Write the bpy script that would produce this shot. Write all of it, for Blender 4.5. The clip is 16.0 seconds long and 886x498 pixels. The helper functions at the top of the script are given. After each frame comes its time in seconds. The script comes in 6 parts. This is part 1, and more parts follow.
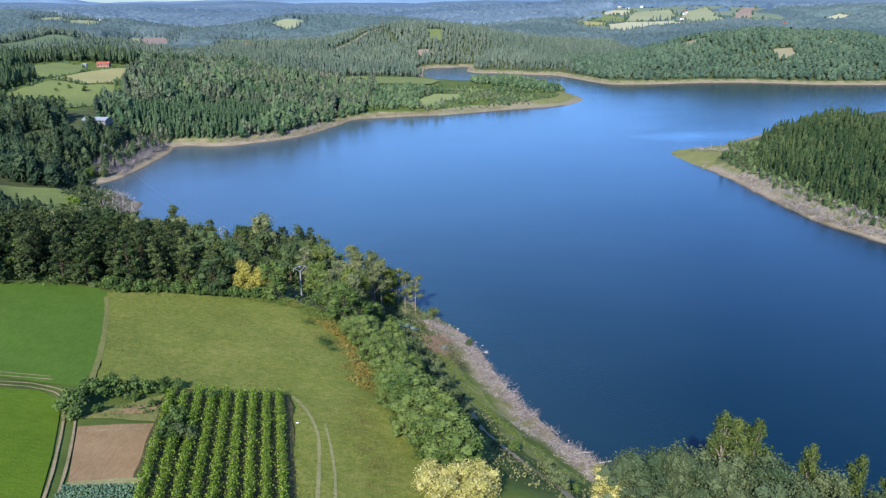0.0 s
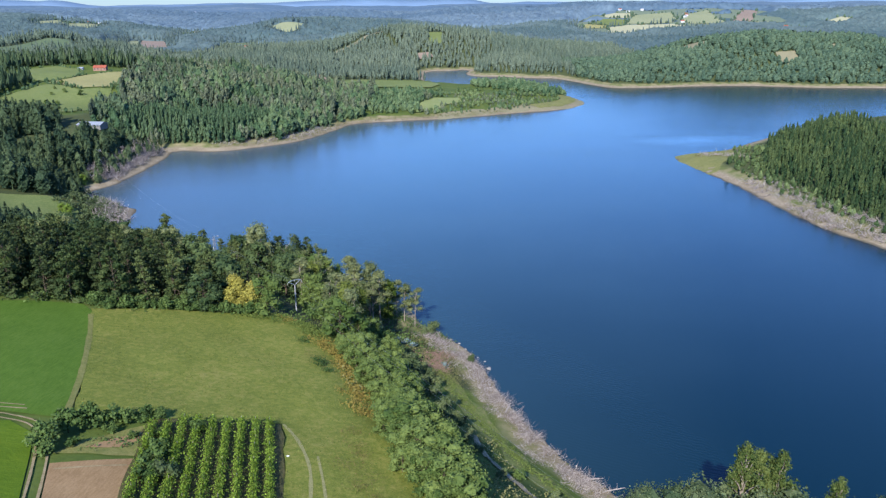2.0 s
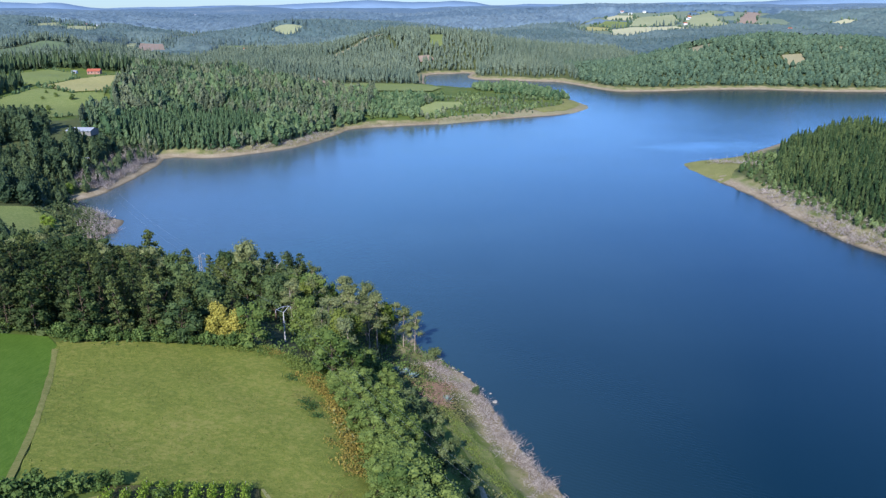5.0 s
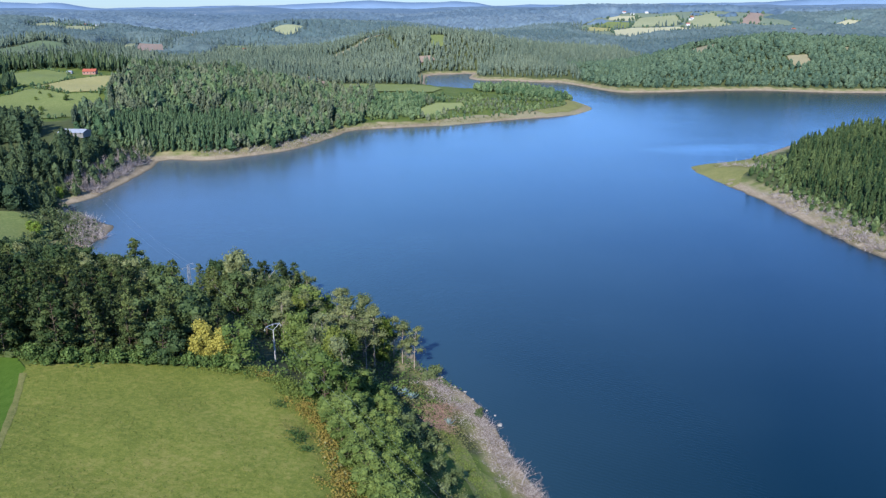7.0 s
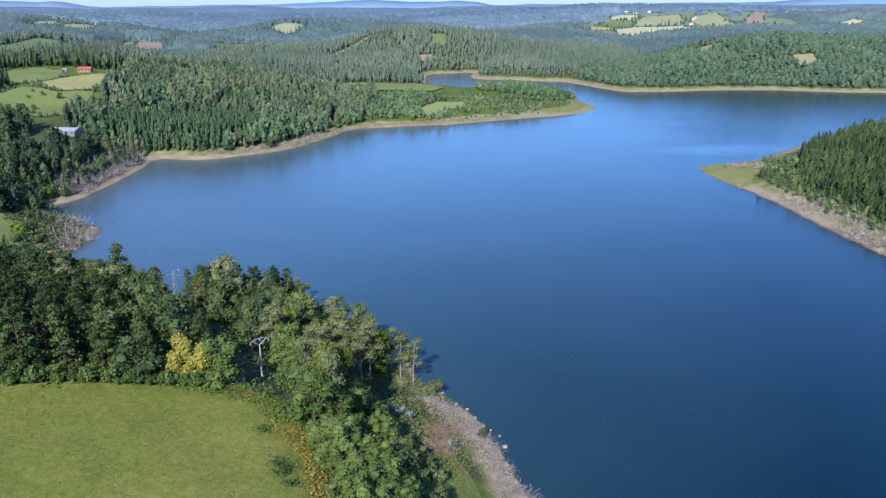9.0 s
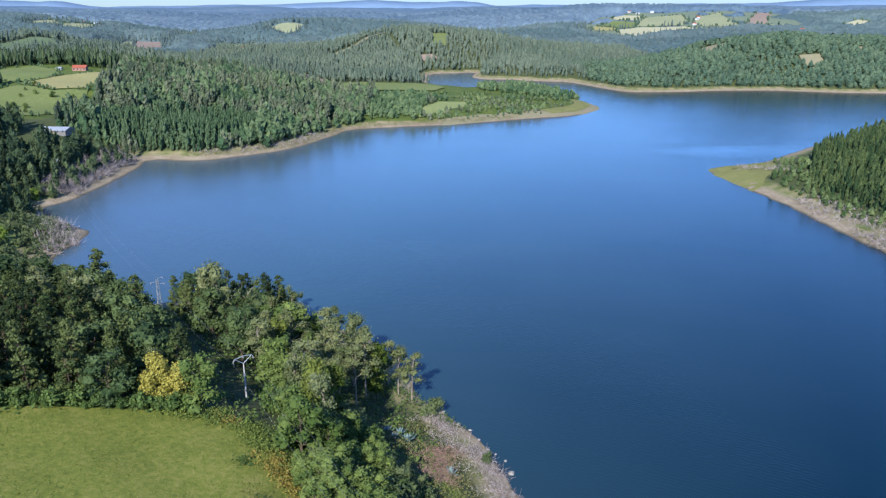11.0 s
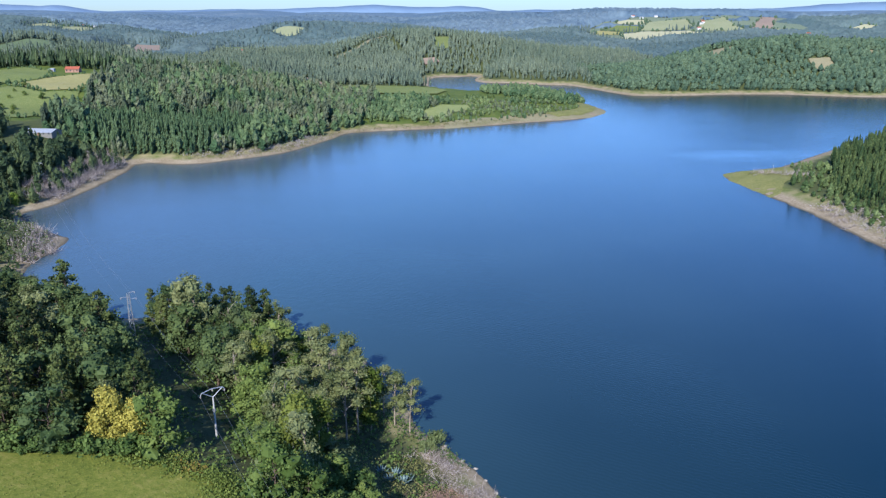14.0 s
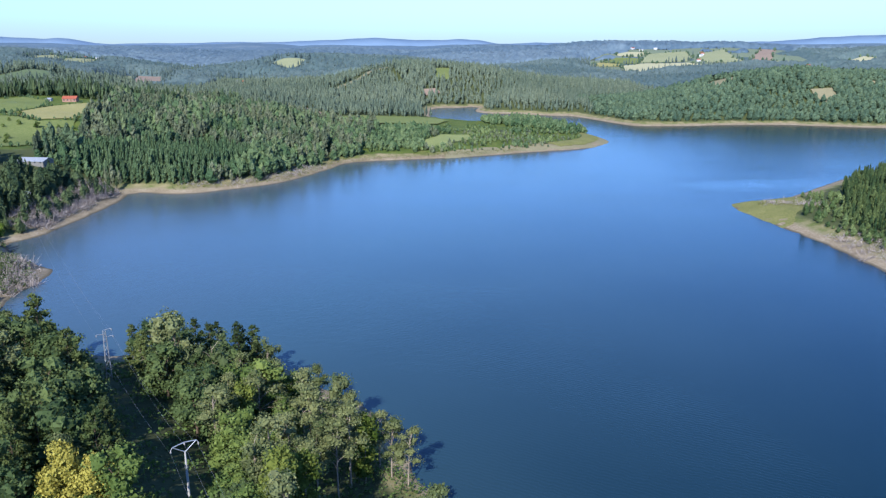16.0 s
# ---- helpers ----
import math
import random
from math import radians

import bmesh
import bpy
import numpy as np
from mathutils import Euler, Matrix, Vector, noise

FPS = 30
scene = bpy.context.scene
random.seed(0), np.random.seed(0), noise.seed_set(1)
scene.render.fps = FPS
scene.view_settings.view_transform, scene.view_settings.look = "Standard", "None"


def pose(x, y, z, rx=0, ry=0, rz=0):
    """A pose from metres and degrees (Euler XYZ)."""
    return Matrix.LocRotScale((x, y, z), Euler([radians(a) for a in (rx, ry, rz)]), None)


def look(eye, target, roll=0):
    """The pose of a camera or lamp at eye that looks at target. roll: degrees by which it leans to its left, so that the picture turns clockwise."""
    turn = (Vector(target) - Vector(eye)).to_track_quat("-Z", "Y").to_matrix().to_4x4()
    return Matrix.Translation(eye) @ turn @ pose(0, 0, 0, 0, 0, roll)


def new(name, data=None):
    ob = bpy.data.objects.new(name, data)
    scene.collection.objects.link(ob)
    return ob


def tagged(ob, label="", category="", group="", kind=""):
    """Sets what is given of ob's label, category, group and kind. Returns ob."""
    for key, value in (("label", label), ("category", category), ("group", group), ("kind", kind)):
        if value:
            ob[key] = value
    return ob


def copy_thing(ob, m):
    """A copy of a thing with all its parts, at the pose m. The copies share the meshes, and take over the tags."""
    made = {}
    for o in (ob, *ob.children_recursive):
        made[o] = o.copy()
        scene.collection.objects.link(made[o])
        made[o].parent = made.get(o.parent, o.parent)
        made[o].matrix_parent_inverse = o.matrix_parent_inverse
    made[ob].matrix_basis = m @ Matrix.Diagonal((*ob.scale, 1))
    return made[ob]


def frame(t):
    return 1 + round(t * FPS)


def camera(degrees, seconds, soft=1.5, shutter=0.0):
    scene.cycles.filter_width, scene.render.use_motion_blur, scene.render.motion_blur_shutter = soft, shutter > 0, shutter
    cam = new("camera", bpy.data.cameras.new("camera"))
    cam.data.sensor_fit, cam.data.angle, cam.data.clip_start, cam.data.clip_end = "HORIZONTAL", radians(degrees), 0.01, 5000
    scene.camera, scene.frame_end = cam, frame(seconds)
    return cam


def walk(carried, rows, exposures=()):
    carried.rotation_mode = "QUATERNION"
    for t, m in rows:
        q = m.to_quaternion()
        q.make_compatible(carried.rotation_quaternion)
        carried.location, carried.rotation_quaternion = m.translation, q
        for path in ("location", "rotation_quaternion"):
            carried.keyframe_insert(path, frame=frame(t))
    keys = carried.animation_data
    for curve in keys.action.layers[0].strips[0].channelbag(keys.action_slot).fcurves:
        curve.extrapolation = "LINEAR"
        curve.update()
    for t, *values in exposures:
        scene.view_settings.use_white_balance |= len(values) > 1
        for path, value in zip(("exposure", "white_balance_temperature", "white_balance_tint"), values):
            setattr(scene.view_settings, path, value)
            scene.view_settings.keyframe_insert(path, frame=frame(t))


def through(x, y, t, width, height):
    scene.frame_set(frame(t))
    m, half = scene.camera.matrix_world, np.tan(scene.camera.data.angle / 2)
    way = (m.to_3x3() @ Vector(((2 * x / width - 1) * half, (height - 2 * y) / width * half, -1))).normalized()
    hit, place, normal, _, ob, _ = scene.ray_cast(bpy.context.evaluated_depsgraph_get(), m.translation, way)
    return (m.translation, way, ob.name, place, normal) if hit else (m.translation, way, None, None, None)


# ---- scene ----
# ---- camera ----
cam = camera(61.24, 16.0, soft=1.3)
PATH = [
    (0, (0.00, 0.00, 93.60), (-0.00, 95.20, 62.99), -0.27),
    (0.5, (-0.07, 1.97, 93.55), (-0.07, 97.19, 63.01), -0.28),
    (1, (-0.12, 4.05, 93.53), (-0.12, 99.30, 63.08), -0.30),
    (1.5, (-0.17, 6.30, 93.55), (-0.16, 101.58, 63.17), -0.31),
    (2, (-0.21, 8.72, 93.57), (-0.21, 104.03, 63.30), -0.30),
    (2.5, (-0.25, 11.31, 93.60), (-0.25, 106.65, 63.42), -0.31),
    (3, (-0.30, 14.03, 93.64), (-0.31, 109.39, 63.53), -0.30),
    (3.5, (-0.35, 16.89, 93.68), (-0.38, 112.25, 63.58), -0.29),
    (4, (-0.41, 19.87, 93.68), (-0.45, 115.24, 63.59), -0.30),
    (6.5, (-0.73, 35.22, 93.03), (-0.89, 130.65, 63.15), -0.26),
    (7, (-0.74, 38.34, 92.68), (-0.92, 133.76, 62.75), -0.25),
    (7.5, (-0.73, 41.53, 92.18), (-0.94, 136.94, 62.22), -0.24),
    (8, (-0.74, 44.76, 91.59), (-0.98, 140.17, 61.63), -0.21),
    (8.5, (-0.77, 48.01, 90.97), (-1.03, 143.42, 61.02), -0.17),
    (9, (-0.80, 51.27, 90.36), (-1.09, 146.68, 60.42), -0.16),
    (11.5, (-0.95, 67.55, 87.45), (-1.38, 163.00, 57.61), -0.02),
    (12, (-0.97, 70.76, 86.79), (-1.42, 166.21, 56.96), 0.00),
    (12.5, (-1.01, 73.95, 86.06), (-1.50, 169.41, 56.26), 0.00),
    (13, (-1.04, 77.14, 85.29), (-1.58, 172.60, 55.51), 0.02),
    (13.5, (-1.08, 80.35, 84.54), (-1.66, 175.83, 54.81), 0.02),
    (14, (-1.14, 83.56, 83.79), (-1.77, 179.20, 54.60), 0.05),
    (14.5, (-1.24, 86.72, 83.00), (-1.90, 182.67, 54.83), 0.08),
    (15, (-1.35, 89.87, 82.20), (-1.99, 186.10, 55.01), 0.07),
    (15.5, (-1.46, 93.02, 81.39), (-2.11, 189.52, 55.17), 0.08),
    (16, (-1.56, 96.17, 80.56), (-2.25, 192.94, 55.34), 0.07),
]
walk(cam, [(t, look(eye, target, roll)) for t, eye, target, roll in PATH], [(0.0, 0.75, 6100, 10), (16.0, 0.75, 6100, 10)])

# ---- world and sun ----
SUN_DIR = Vector((-0.20, -0.785, 0.585)).normalized()
SUN_AZ = math.atan2(SUN_DIR.x, SUN_DIR.y)
SUN_EL = math.asin(SUN_DIR.z)
world = bpy.data.worlds.new("world")
scene.world = world
world.use_nodes = True
wn = world.node_tree
sky = wn.nodes.new("ShaderNodeTexSky")
sky.sky_type = "NISHITA"
sky.sun_disc = False
sky.sun_elevation, sky.sun_rotation = SUN_EL, SUN_AZ
sky.altitude, sky.air_density, sky.dust_density, sky.ozone_density = 600, 0.7, 0.0, 4.0
wn.nodes["Background"].inputs["Strength"].default_value = 0.17
tint = wn.nodes.new("ShaderNodeMix")
tint.data_type, tint.blend_type = "RGBA", "MULTIPLY"
tint.inputs[0].default_value, tint.inputs[7].default_value = 1.0, (0.76, 0.95, 1.20, 1)
wn.links.new(sky.outputs[0], tint.inputs[6])
# pale haze low over the horizon
way = wn.nodes.new("ShaderNodeTexCoord")
split = wn.nodes.new("ShaderNodeSeparateXYZ")
wn.links.new(way.outputs["Generated"], split.inputs[0])
low = wn.nodes.new("ShaderNodeMapRange")
low.interpolation_type = "SMOOTHSTEP"
low.inputs[1].default_value, low.inputs[2].default_value = 0.0, 0.13
low.inputs[3].default_value, low.inputs[4].default_value = 0.9, 0.0
wn.links.new(split.outputs[2], low.inputs[0])
haze = wn.nodes.new("ShaderNodeMix")
haze.data_type = "RGBA"
haze.inputs[7].default_value = (1.68, 1.97, 1.98, 1)
wn.links.new(low.outputs[0], haze.inputs[0])
wn.links.new(tint.outputs[2], haze.inputs[6])
wn.links.new(haze.outputs[2], wn.nodes["Background"].inputs["Color"])
sun_data = bpy.data.lights.new("sun", "SUN")
sun_data.energy, sun_data.angle, sun_data.color = 5.0, radians(0.53), (1.0, 0.95, 0.86)
sun = new("sun", sun_data)
sun.matrix_world = look(SUN_DIR * 500, (0, 0, 0))

# ---- materials ----
class Mat:
    """A small builder of node materials."""

    def __init__(self, name, rough=0.9, spec=0.2):
        self.m = bpy.data.materials.new(name)
        self.m.use_nodes = True
        self.t = self.m.node_tree
        self.b = self.t.nodes["Principled BSDF"]
        self.b.inputs["Roughness"].default_value = rough
        self.b.inputs["Specular IOR Level"].default_value = spec

    def node(self, kind, **values):
        n = self.t.nodes.new(kind)
        for k, v in values.items():
            n.inputs[k.replace("_", " ")].default_value = v
        return n

    def link(self, a, b):
        self.t.links.new(a, b)

    def coords(self, scale=(1, 1, 1)):
        c = self.t.nodes.new("ShaderNodeTexCoord")
        m = self.t.nodes.new("ShaderNodeMapping")
        m.inputs["Scale"].default_value = scale
        g = self.t.nodes.new("ShaderNodeNewGeometry")
        self.link(g.outputs["Position"], m.inputs["Vector"])
        return m.outputs[0]

    def noise(self, size, detail=4, rough=0.6, stretch=(1, 1, 1)):
        n = self.node("ShaderNodeTexNoise", Scale=1.0 / size, Detail=detail, Roughness=rough)
        self.link(self.coords(stretch), n.inputs["Vector"])
        return n.outputs["Fac"]

    def ramp(self, fac, stops):
        r = self.t.nodes.new("ShaderNodeValToRGB")
        e = r.color_ramp.elements
        while len(e) < len(stops):
            e.new(0.5)
        for k, (p, c) in zip(e, stops):
            k.position, k.color = p, (*c, 1)
        self.link(fac, r.inputs[0])
        return r.outputs[0]

    def mix(self, a, b, fac, mode="MIX"):
        n = self.t.nodes.new("ShaderNodeMix")
        n.data_type, n.blend_type = "RGBA", mode
        for sock, v in ((n.inputs[0], fac), (n.inputs[6], a), (n.inputs[7], b)):
            if isinstance(v, (int, float)):
                sock.default_value = v
            elif isinstance(v, tuple):
                sock.default_value = (*v, 1)
            else:
                self.link(v, sock)
        return n.outputs[2]

    def math(self, op, a, b=0.0):
        n = self.t.nodes.new("ShaderNodeMath")
        n.operation = op
        for sock, v in zip(n.inputs, (a, b)):
            if isinstance(v, (int, float)):
                sock.default_value = v
            else:
                self.link(v, sock)
        return n.outputs[0]

    def step(self, fac, lo, hi):
        n = self.t.nodes.new("ShaderNodeMapRange")
        n.inputs[1].default_value, n.inputs[2].default_value = lo, hi
        self.link(fac, n.inputs[0])
        return n.outputs[0]

    def attr(self, name):
        n = self.t.nodes.new("ShaderNodeAttribute")
        n.attribute_name = name
        return n.outputs["Fac"]

    def color(self, c):
        if isinstance(c, tuple):
            self.b.inputs["Base Color"].default_value = (*c, 1)
        else:
            self.link(c, self.b.inputs["Base Color"])
        return self

    def bump(self, fac, dist, strength=1.0):
        n = self.node("ShaderNodeBump", Strength=strength, Distance=dist)
        self.link(fac, n.inputs["Height"])
        self.link(n.outputs[0], self.b.inputs["Normal"])
        return self


def leaf_material(name, dark, light, island=0.5, through=0.25, tree="object", grain=0.0):
    """Foliage: colour differs from tree to tree and from leaf to leaf; some light passes through."""
    m = Mat(name, 0.7, 0.12)
    g = m.t.nodes.new("ShaderNodeNewGeometry")
    if tree == "object":
        o = m.t.nodes.new("ShaderNodeObjectInfo").outputs["Random"]
    else:
        o = m.attr("tint")
    f = m.math("ADD", m.math("MULTIPLY", g.outputs["Random Per Island"], island), m.math("MULTIPLY", o, 1 - island))
    c = m.ramp(f, [(0.2, dark), (0.8, light)])
    if grain:
        fine = m.noise(grain, 3, 0.7)
        c = m.mix(c, m.ramp(fine, [(0.3, (0.38, 0.42, 0.40)), (0.7, (1.45, 1.40, 1.30))]), 1.0, "MULTIPLY")
        m.bump(fine, grain * 0.9, 1.0)
    m.color(c)
    tr = m.t.nodes.new("ShaderNodeBsdfTranslucent")
    m.link(c, tr.inputs["Color"])
    mx = m.t.nodes.new("ShaderNodeMixShader")
    mx.inputs[0].default_value = through
    m.link(m.b.outputs[0], mx.inputs[1])
    m.link(tr.outputs[0], mx.inputs[2])
    m.link(mx.outputs[0], m.t.nodes["Material Output"].inputs["Surface"])
    return m.m


def simple(name, base, rough=0.8, spec=0.3, vary=0.25, size=0.5, metal=0.0):
    m = Mat(name, rough, spec)
    n = m.noise(size)
    m.color(m.ramp(n, [(0.25, tuple(v * (1 - vary) for v in base)), (0.75, tuple(min(1, v * (1 + vary)) for v in base))]))
    m.b.inputs["Metallic"].default_value = metal
    m.bump(n, 0.02, 0.4)
    return m.m


def ground_material():
    m = Mat("earth_and_grass", 0.95, 0.1)
    shore = m.attr("shore")
    big, mid, fine = m.noise(60, 5), m.noise(9, 5), m.noise(0.9, 4)
    grass = m.ramp(mid, [(0.3, (0.052, 0.085, 0.016)), (0.55, (0.090, 0.122, 0.024)), (0.75, (0.14, 0.145, 0.042))])
    litter = m.ramp(m.mix(fine, mid, 0.4), [(0.3, (0.035, 0.045, 0.020)), (0.7, (0.080, 0.088, 0.040))])
    wood = m.mix(grass, litter, m.attr("wood"))
    sand = m.ramp(m.mix(fine, mid, 0.5), [(0.3, (0.13, 0.105, 0.065)), (0.5, (0.23, 0.185, 0.125)), (0.72, (0.36, 0.305, 0.23))])
    scrub = m.ramp(mid, [(0.35, (0.25, 0.21, 0.12)), (0.65, (0.10, 0.12, 0.035))])
    wobble = m.math("ADD", shore, m.math("MULTIPLY", m.math("SUBTRACT", mid, 0.5), 7.0))
    c = m.mix(sand, scrub, m.step(wobble, 5.0, 9.0))
    c = m.mix(c, wood, m.step(wobble, 11.0, 15.0))
    wet = m.step(shore, 0.3, 1.4)
    c = m.mix((0.10, 0.085, 0.06), c, wet)
    m.color(c)
    m.bump(fine, 0.25, 0.5)
    return m.m


def grass_material(name, a, b, c, spread=14, stretch=(1, 1, 1), height=0.2):
    """Meadow or crop: broad patches, tufts and fine blades."""
    m = Mat(name, 0.95, 0.08)
    broad, tuft, fine = m.noise(spread, 4), m.noise(1.1, 5, 0.75, stretch), m.noise(0.28, 3, 0.7)
    col = m.ramp(m.mix(m.mix(broad, m.noise(4.5, 4, 0.65), 0.5), tuft, 0.6), [(0.38, a), (0.5, b), (0.62, c)])
    col = m.mix(col, m.ramp(fine, [(0.3, tuple(v * 0.6 for v in a)), (0.7, c)]), 0.3)
    m.color(col)
    m.bump(m.mix(tuft, fine, 0.5), height, 0.7)
    return m.m


def water_material():
    m = Mat("lake_water", 0.06, 0.5)
    m.b.inputs["IOR"].default_value = 1.33
    big = m.noise(160, 3)
    # paler and greener westward and far out: silt, plus sky reflection painted into the colour
    sep = m.t.nodes.new("ShaderNodeSeparateXYZ")
    m.link(m.coords(), sep.inputs[0])
    across = m.math("SUBTRACT", m.math("ADD", sep.outputs[0], 120.0), m.math("MULTIPLY", sep.outputs[1], 0.22))
    silt_and_sheen = m.step(m.math("ADD", across, m.math("MULTIPLY", big, 120.0)), 225.0, -120.0)
    m.color(m.ramp(silt_and_sheen, [(0.0, (0.0012, 0.0150, 0.0262)), (0.5, (0.031, 0.067, 0.088)), (1.0, (0.060, 0.084, 0.104))]))
    patch = m.noise(45, 3, 0.55, (0.5, 1, 1))
    w = m.node("ShaderNodeTexWave", Scale=0.28, Distortion=6.0, Detail=3.0, Detail_Scale=1.2)
    w.inputs["Phase Offset"].default_value = 1.0
    r = m.t.nodes.new("ShaderNodeMapping")
    r.inputs["Rotation"].default_value = (0, 0, radians(118))
    g = m.t.nodes.new("ShaderNodeNewGeometry")
    m.link(g.outputs["Position"], r.inputs["Vector"])
    m.link(r.outputs[0], w.inputs["Vector"])
    h = m.mix(w.outputs["Fac"], m.noise(0.9, 4, 0.65), 0.55)
    b = m.node("ShaderNodeBump", Distance=0.06)
    m.link(h, b.inputs["Height"])
    m.link(m.step(patch, 0.05, 1.1), b.inputs["Strength"])
    m.link(b.outputs[0], m.b.inputs["Normal"])
    # a calm streak in the lee of the point
    dx, dy = m.math("DIVIDE", m.math("SUBTRACT", sep.outputs[0], 205.0), 60.0), m.math("DIVIDE", m.math("SUBTRACT", sep.outputs[1], 566.0), 26.0)
    lee = m.math("ADD", m.math("MULTIPLY", dx, dx), m.math("MULTIPLY", dy, dy))
    calm = m.step(m.math("ADD", lee, m.math("MULTIPLY", m.noise(22, 4, 0.6, (0.35, 1, 1)), 2.4)), 2.3, 1.1)
    m.link(m.math("SUBTRACT", m.math("ADD", m.math("MULTIPLY", patch, 0.03), 0.19), m.math("MULTIPLY", calm, 0.09)), m.b.inputs["Roughness"])
    return m.m


def hill_material(name, dark, light, pale, size):
    m = Mat(name, 1.0, 0.0)
    n = m.mix(m.noise(size, 6, 0.65), m.noise(size * 6, 4), 0.45)
    m.color(m.ramp(n, [(0.3, dark), (0.52, light), (0.68, pale)]))
    m.bump(m.noise(size * 0.4, 4), 6.0, 0.8)
    return m.m


# blue of distance haze is painted into both hill colours
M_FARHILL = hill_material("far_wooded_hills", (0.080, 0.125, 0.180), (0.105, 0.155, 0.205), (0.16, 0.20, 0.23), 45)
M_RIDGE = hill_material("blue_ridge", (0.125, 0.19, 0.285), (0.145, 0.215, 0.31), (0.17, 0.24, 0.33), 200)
M_GROUND, M_WATER = ground_material(), water_material()
M_MEADOW = grass_material("meadow_grass", (0.085, 0.119, 0.019), (0.150, 0.176, 0.028), (0.262, 0.237, 0.064), 24)
M_MOWN = grass_material("dry_mown_grass", (0.12, 0.14, 0.035), (0.17, 0.17, 0.05), (0.24, 0.22, 0.08))
M_CROP = grass_material("green_maize", (0.062, 0.112, 0.007), (0.092, 0.152, 0.010), (0.130, 0.182, 0.016), 20, (0.5, 3, 1))
M_CROP_DARK = grass_material("green_crop", (0.056, 0.110, 0.011), (0.080, 0.146, 0.017), (0.112, 0.170, 0.027), 24, (3, 0.4, 1))
M_HAY = grass_material("hay_stubble", (0.20, 0.19, 0.075), (0.26, 0.245, 0.10), (0.34, 0.305, 0.14))
M_FARGRASS = grass_material("distant_pasture", (0.095, 0.132, 0.040), (0.140, 0.172, 0.055), (0.20, 0.218, 0.080), 30)
M_SOIL = grass_material("tilled_soil", (0.21, 0.13, 0.060), (0.275, 0.175, 0.085), (0.34, 0.225, 0.115), 8, (4, 0.6, 1), 0.08)
M_TRACK = grass_material("pale_dirt", (0.20, 0.155, 0.075), (0.28, 0.215, 0.11), (0.36, 0.285, 0.165), 5, (1, 1, 1), 0.05)

# ---- the lie of the land ----
NEAR_SHORE = [(900, 20), (300, 80), (160, 101), (100, 113), (62, 121), (43, 129), (34, 139), (26, 151), (19, 166), (13, 186), (10, 198), (3, 213),
              (-6, 225), (-13, 242), (-22, 258), (-35, 270), (-46, 280), (-62, 289), (-80, 291), (-98, 288), (-120, 300), (-142, 318),
              (-150, 333), (-151, 349), (-152, 368), (-163, 378), (-177, 390), (-194, 410)]
LEFT_SHORE = [(-188, 424), (-187, 443), (-186, 470), (-187, 509), (-191, 536), (-171, 533), (-155, 533), (-134, 549), (-113, 568),
              (-97, 603), (-87, 634), (-79, 662), (-52, 677), (-17, 687), (25, 705), (64, 728), (99, 744), (123, 761), (144, 795),
              (151, 820), (147, 858), (138, 905), (104, 985), (60, 1015), (10, 1030), (-19, 1070), (-27, 1118), (-24, 1250)]
FAR_SHORE = [(15, 1272), (46, 1285), (36, 1195), (58, 1150), (97, 1140), (139, 1114), (162, 1110), (182, 1060), (199, 1004), (217, 970),
             (263, 970), (334, 985), (401, 985), (443, 967), (493, 954), (700, 945), (1300, 960)]
RIGHT_SHORE = [(1300, 800), (900, 760), (560, 720), (399, 677), (285, 613), (201, 530), (166, 512), (154, 498), (158, 455), (164, 415),
               (166, 379), (168, 352), (171, 327), (176, 312), (184, 293), (204, 262), (262, 232), (420, 210), (900, 190)]


def smooth_loop(pts, cuts=4):
    """A closed line through the points, rounded between them."""
    p = np.array(pts, float)
    a, b, c, d = np.roll(p, 1, 0), p, np.roll(p, -1, 0), np.roll(p, -2, 0)
    out = []
    for k in range(cuts):
        t = k / cuts
        out.append(0.5 * (2 * b + (c - a) * t + (2 * a - 5 * b + 4 * c - d) * t * t + (3 * b - a - 3 * c + d) * t ** 3))
    return np.stack(out, 1).reshape(-1, 2)


LAKE = smooth_loop(NEAR_SHORE + LEFT_SHORE + FAR_SHORE + RIGHT_SHORE, 3)


def inside(poly, x, y):
    q = np.zeros(x.shape, bool)
    px, py = poly[:, 0], poly[:, 1]
    if x.size < 3000:
        x1, y1 = np.roll(px, -1), np.roll(py, -1)
        X, Y = x[:, None], y[:, None]
        hit = ((py > Y) != (y1 > Y)) & (X < (x1 - px) * (Y - py) / (y1 - py + 1e-12) + px)
        return hit.sum(1) % 2 == 1
    for x0, y0, x1, y1 in zip(px, py, np.roll(px, -1), np.roll(py, -1)):
        cross = (y0 > y) != (y1 > y)
        if cross.any():
            q ^= cross & (x < (x1 - x0) * (y - y0) / (y1 - y0 + 1e-12) + x0)
    return q


def line_distance(poly, x, y, closed=True):
    best = np.full(x.shape, 1e9)
    nxt = np.roll(poly, -1, 0) if closed else poly[1:]
    if x.size < 3000:
        a, b = poly[: len(nxt)], nxt
        d = b - a
        t = np.clip(((x[:, None] - a[:, 0]) * d[:, 0] + (y[:, None] - a[:, 1]) * d[:, 1]) / ((d * d).sum(1) + 1e-9), 0, 1)
        return np.sqrt(((x[:, None] - a[:, 0] - t * d[:, 0]) ** 2 + (y[:, None] - a[:, 1] - t * d[:, 1]) ** 2).min(1))
    for (x0, y0), (x1, y1) in zip(poly, nxt):
        dx, dy = x1 - x0, y1 - y0
        t = np.clip(((x - x0) * dx + (y - y0) * dy) / (dx * dx + dy * dy + 1e-9), 0, 1)
        best = np.minimum(best, (x - x0 - t * dx) ** 2 + (y - y0 - t * dy) ** 2)
    return np.sqrt(best)


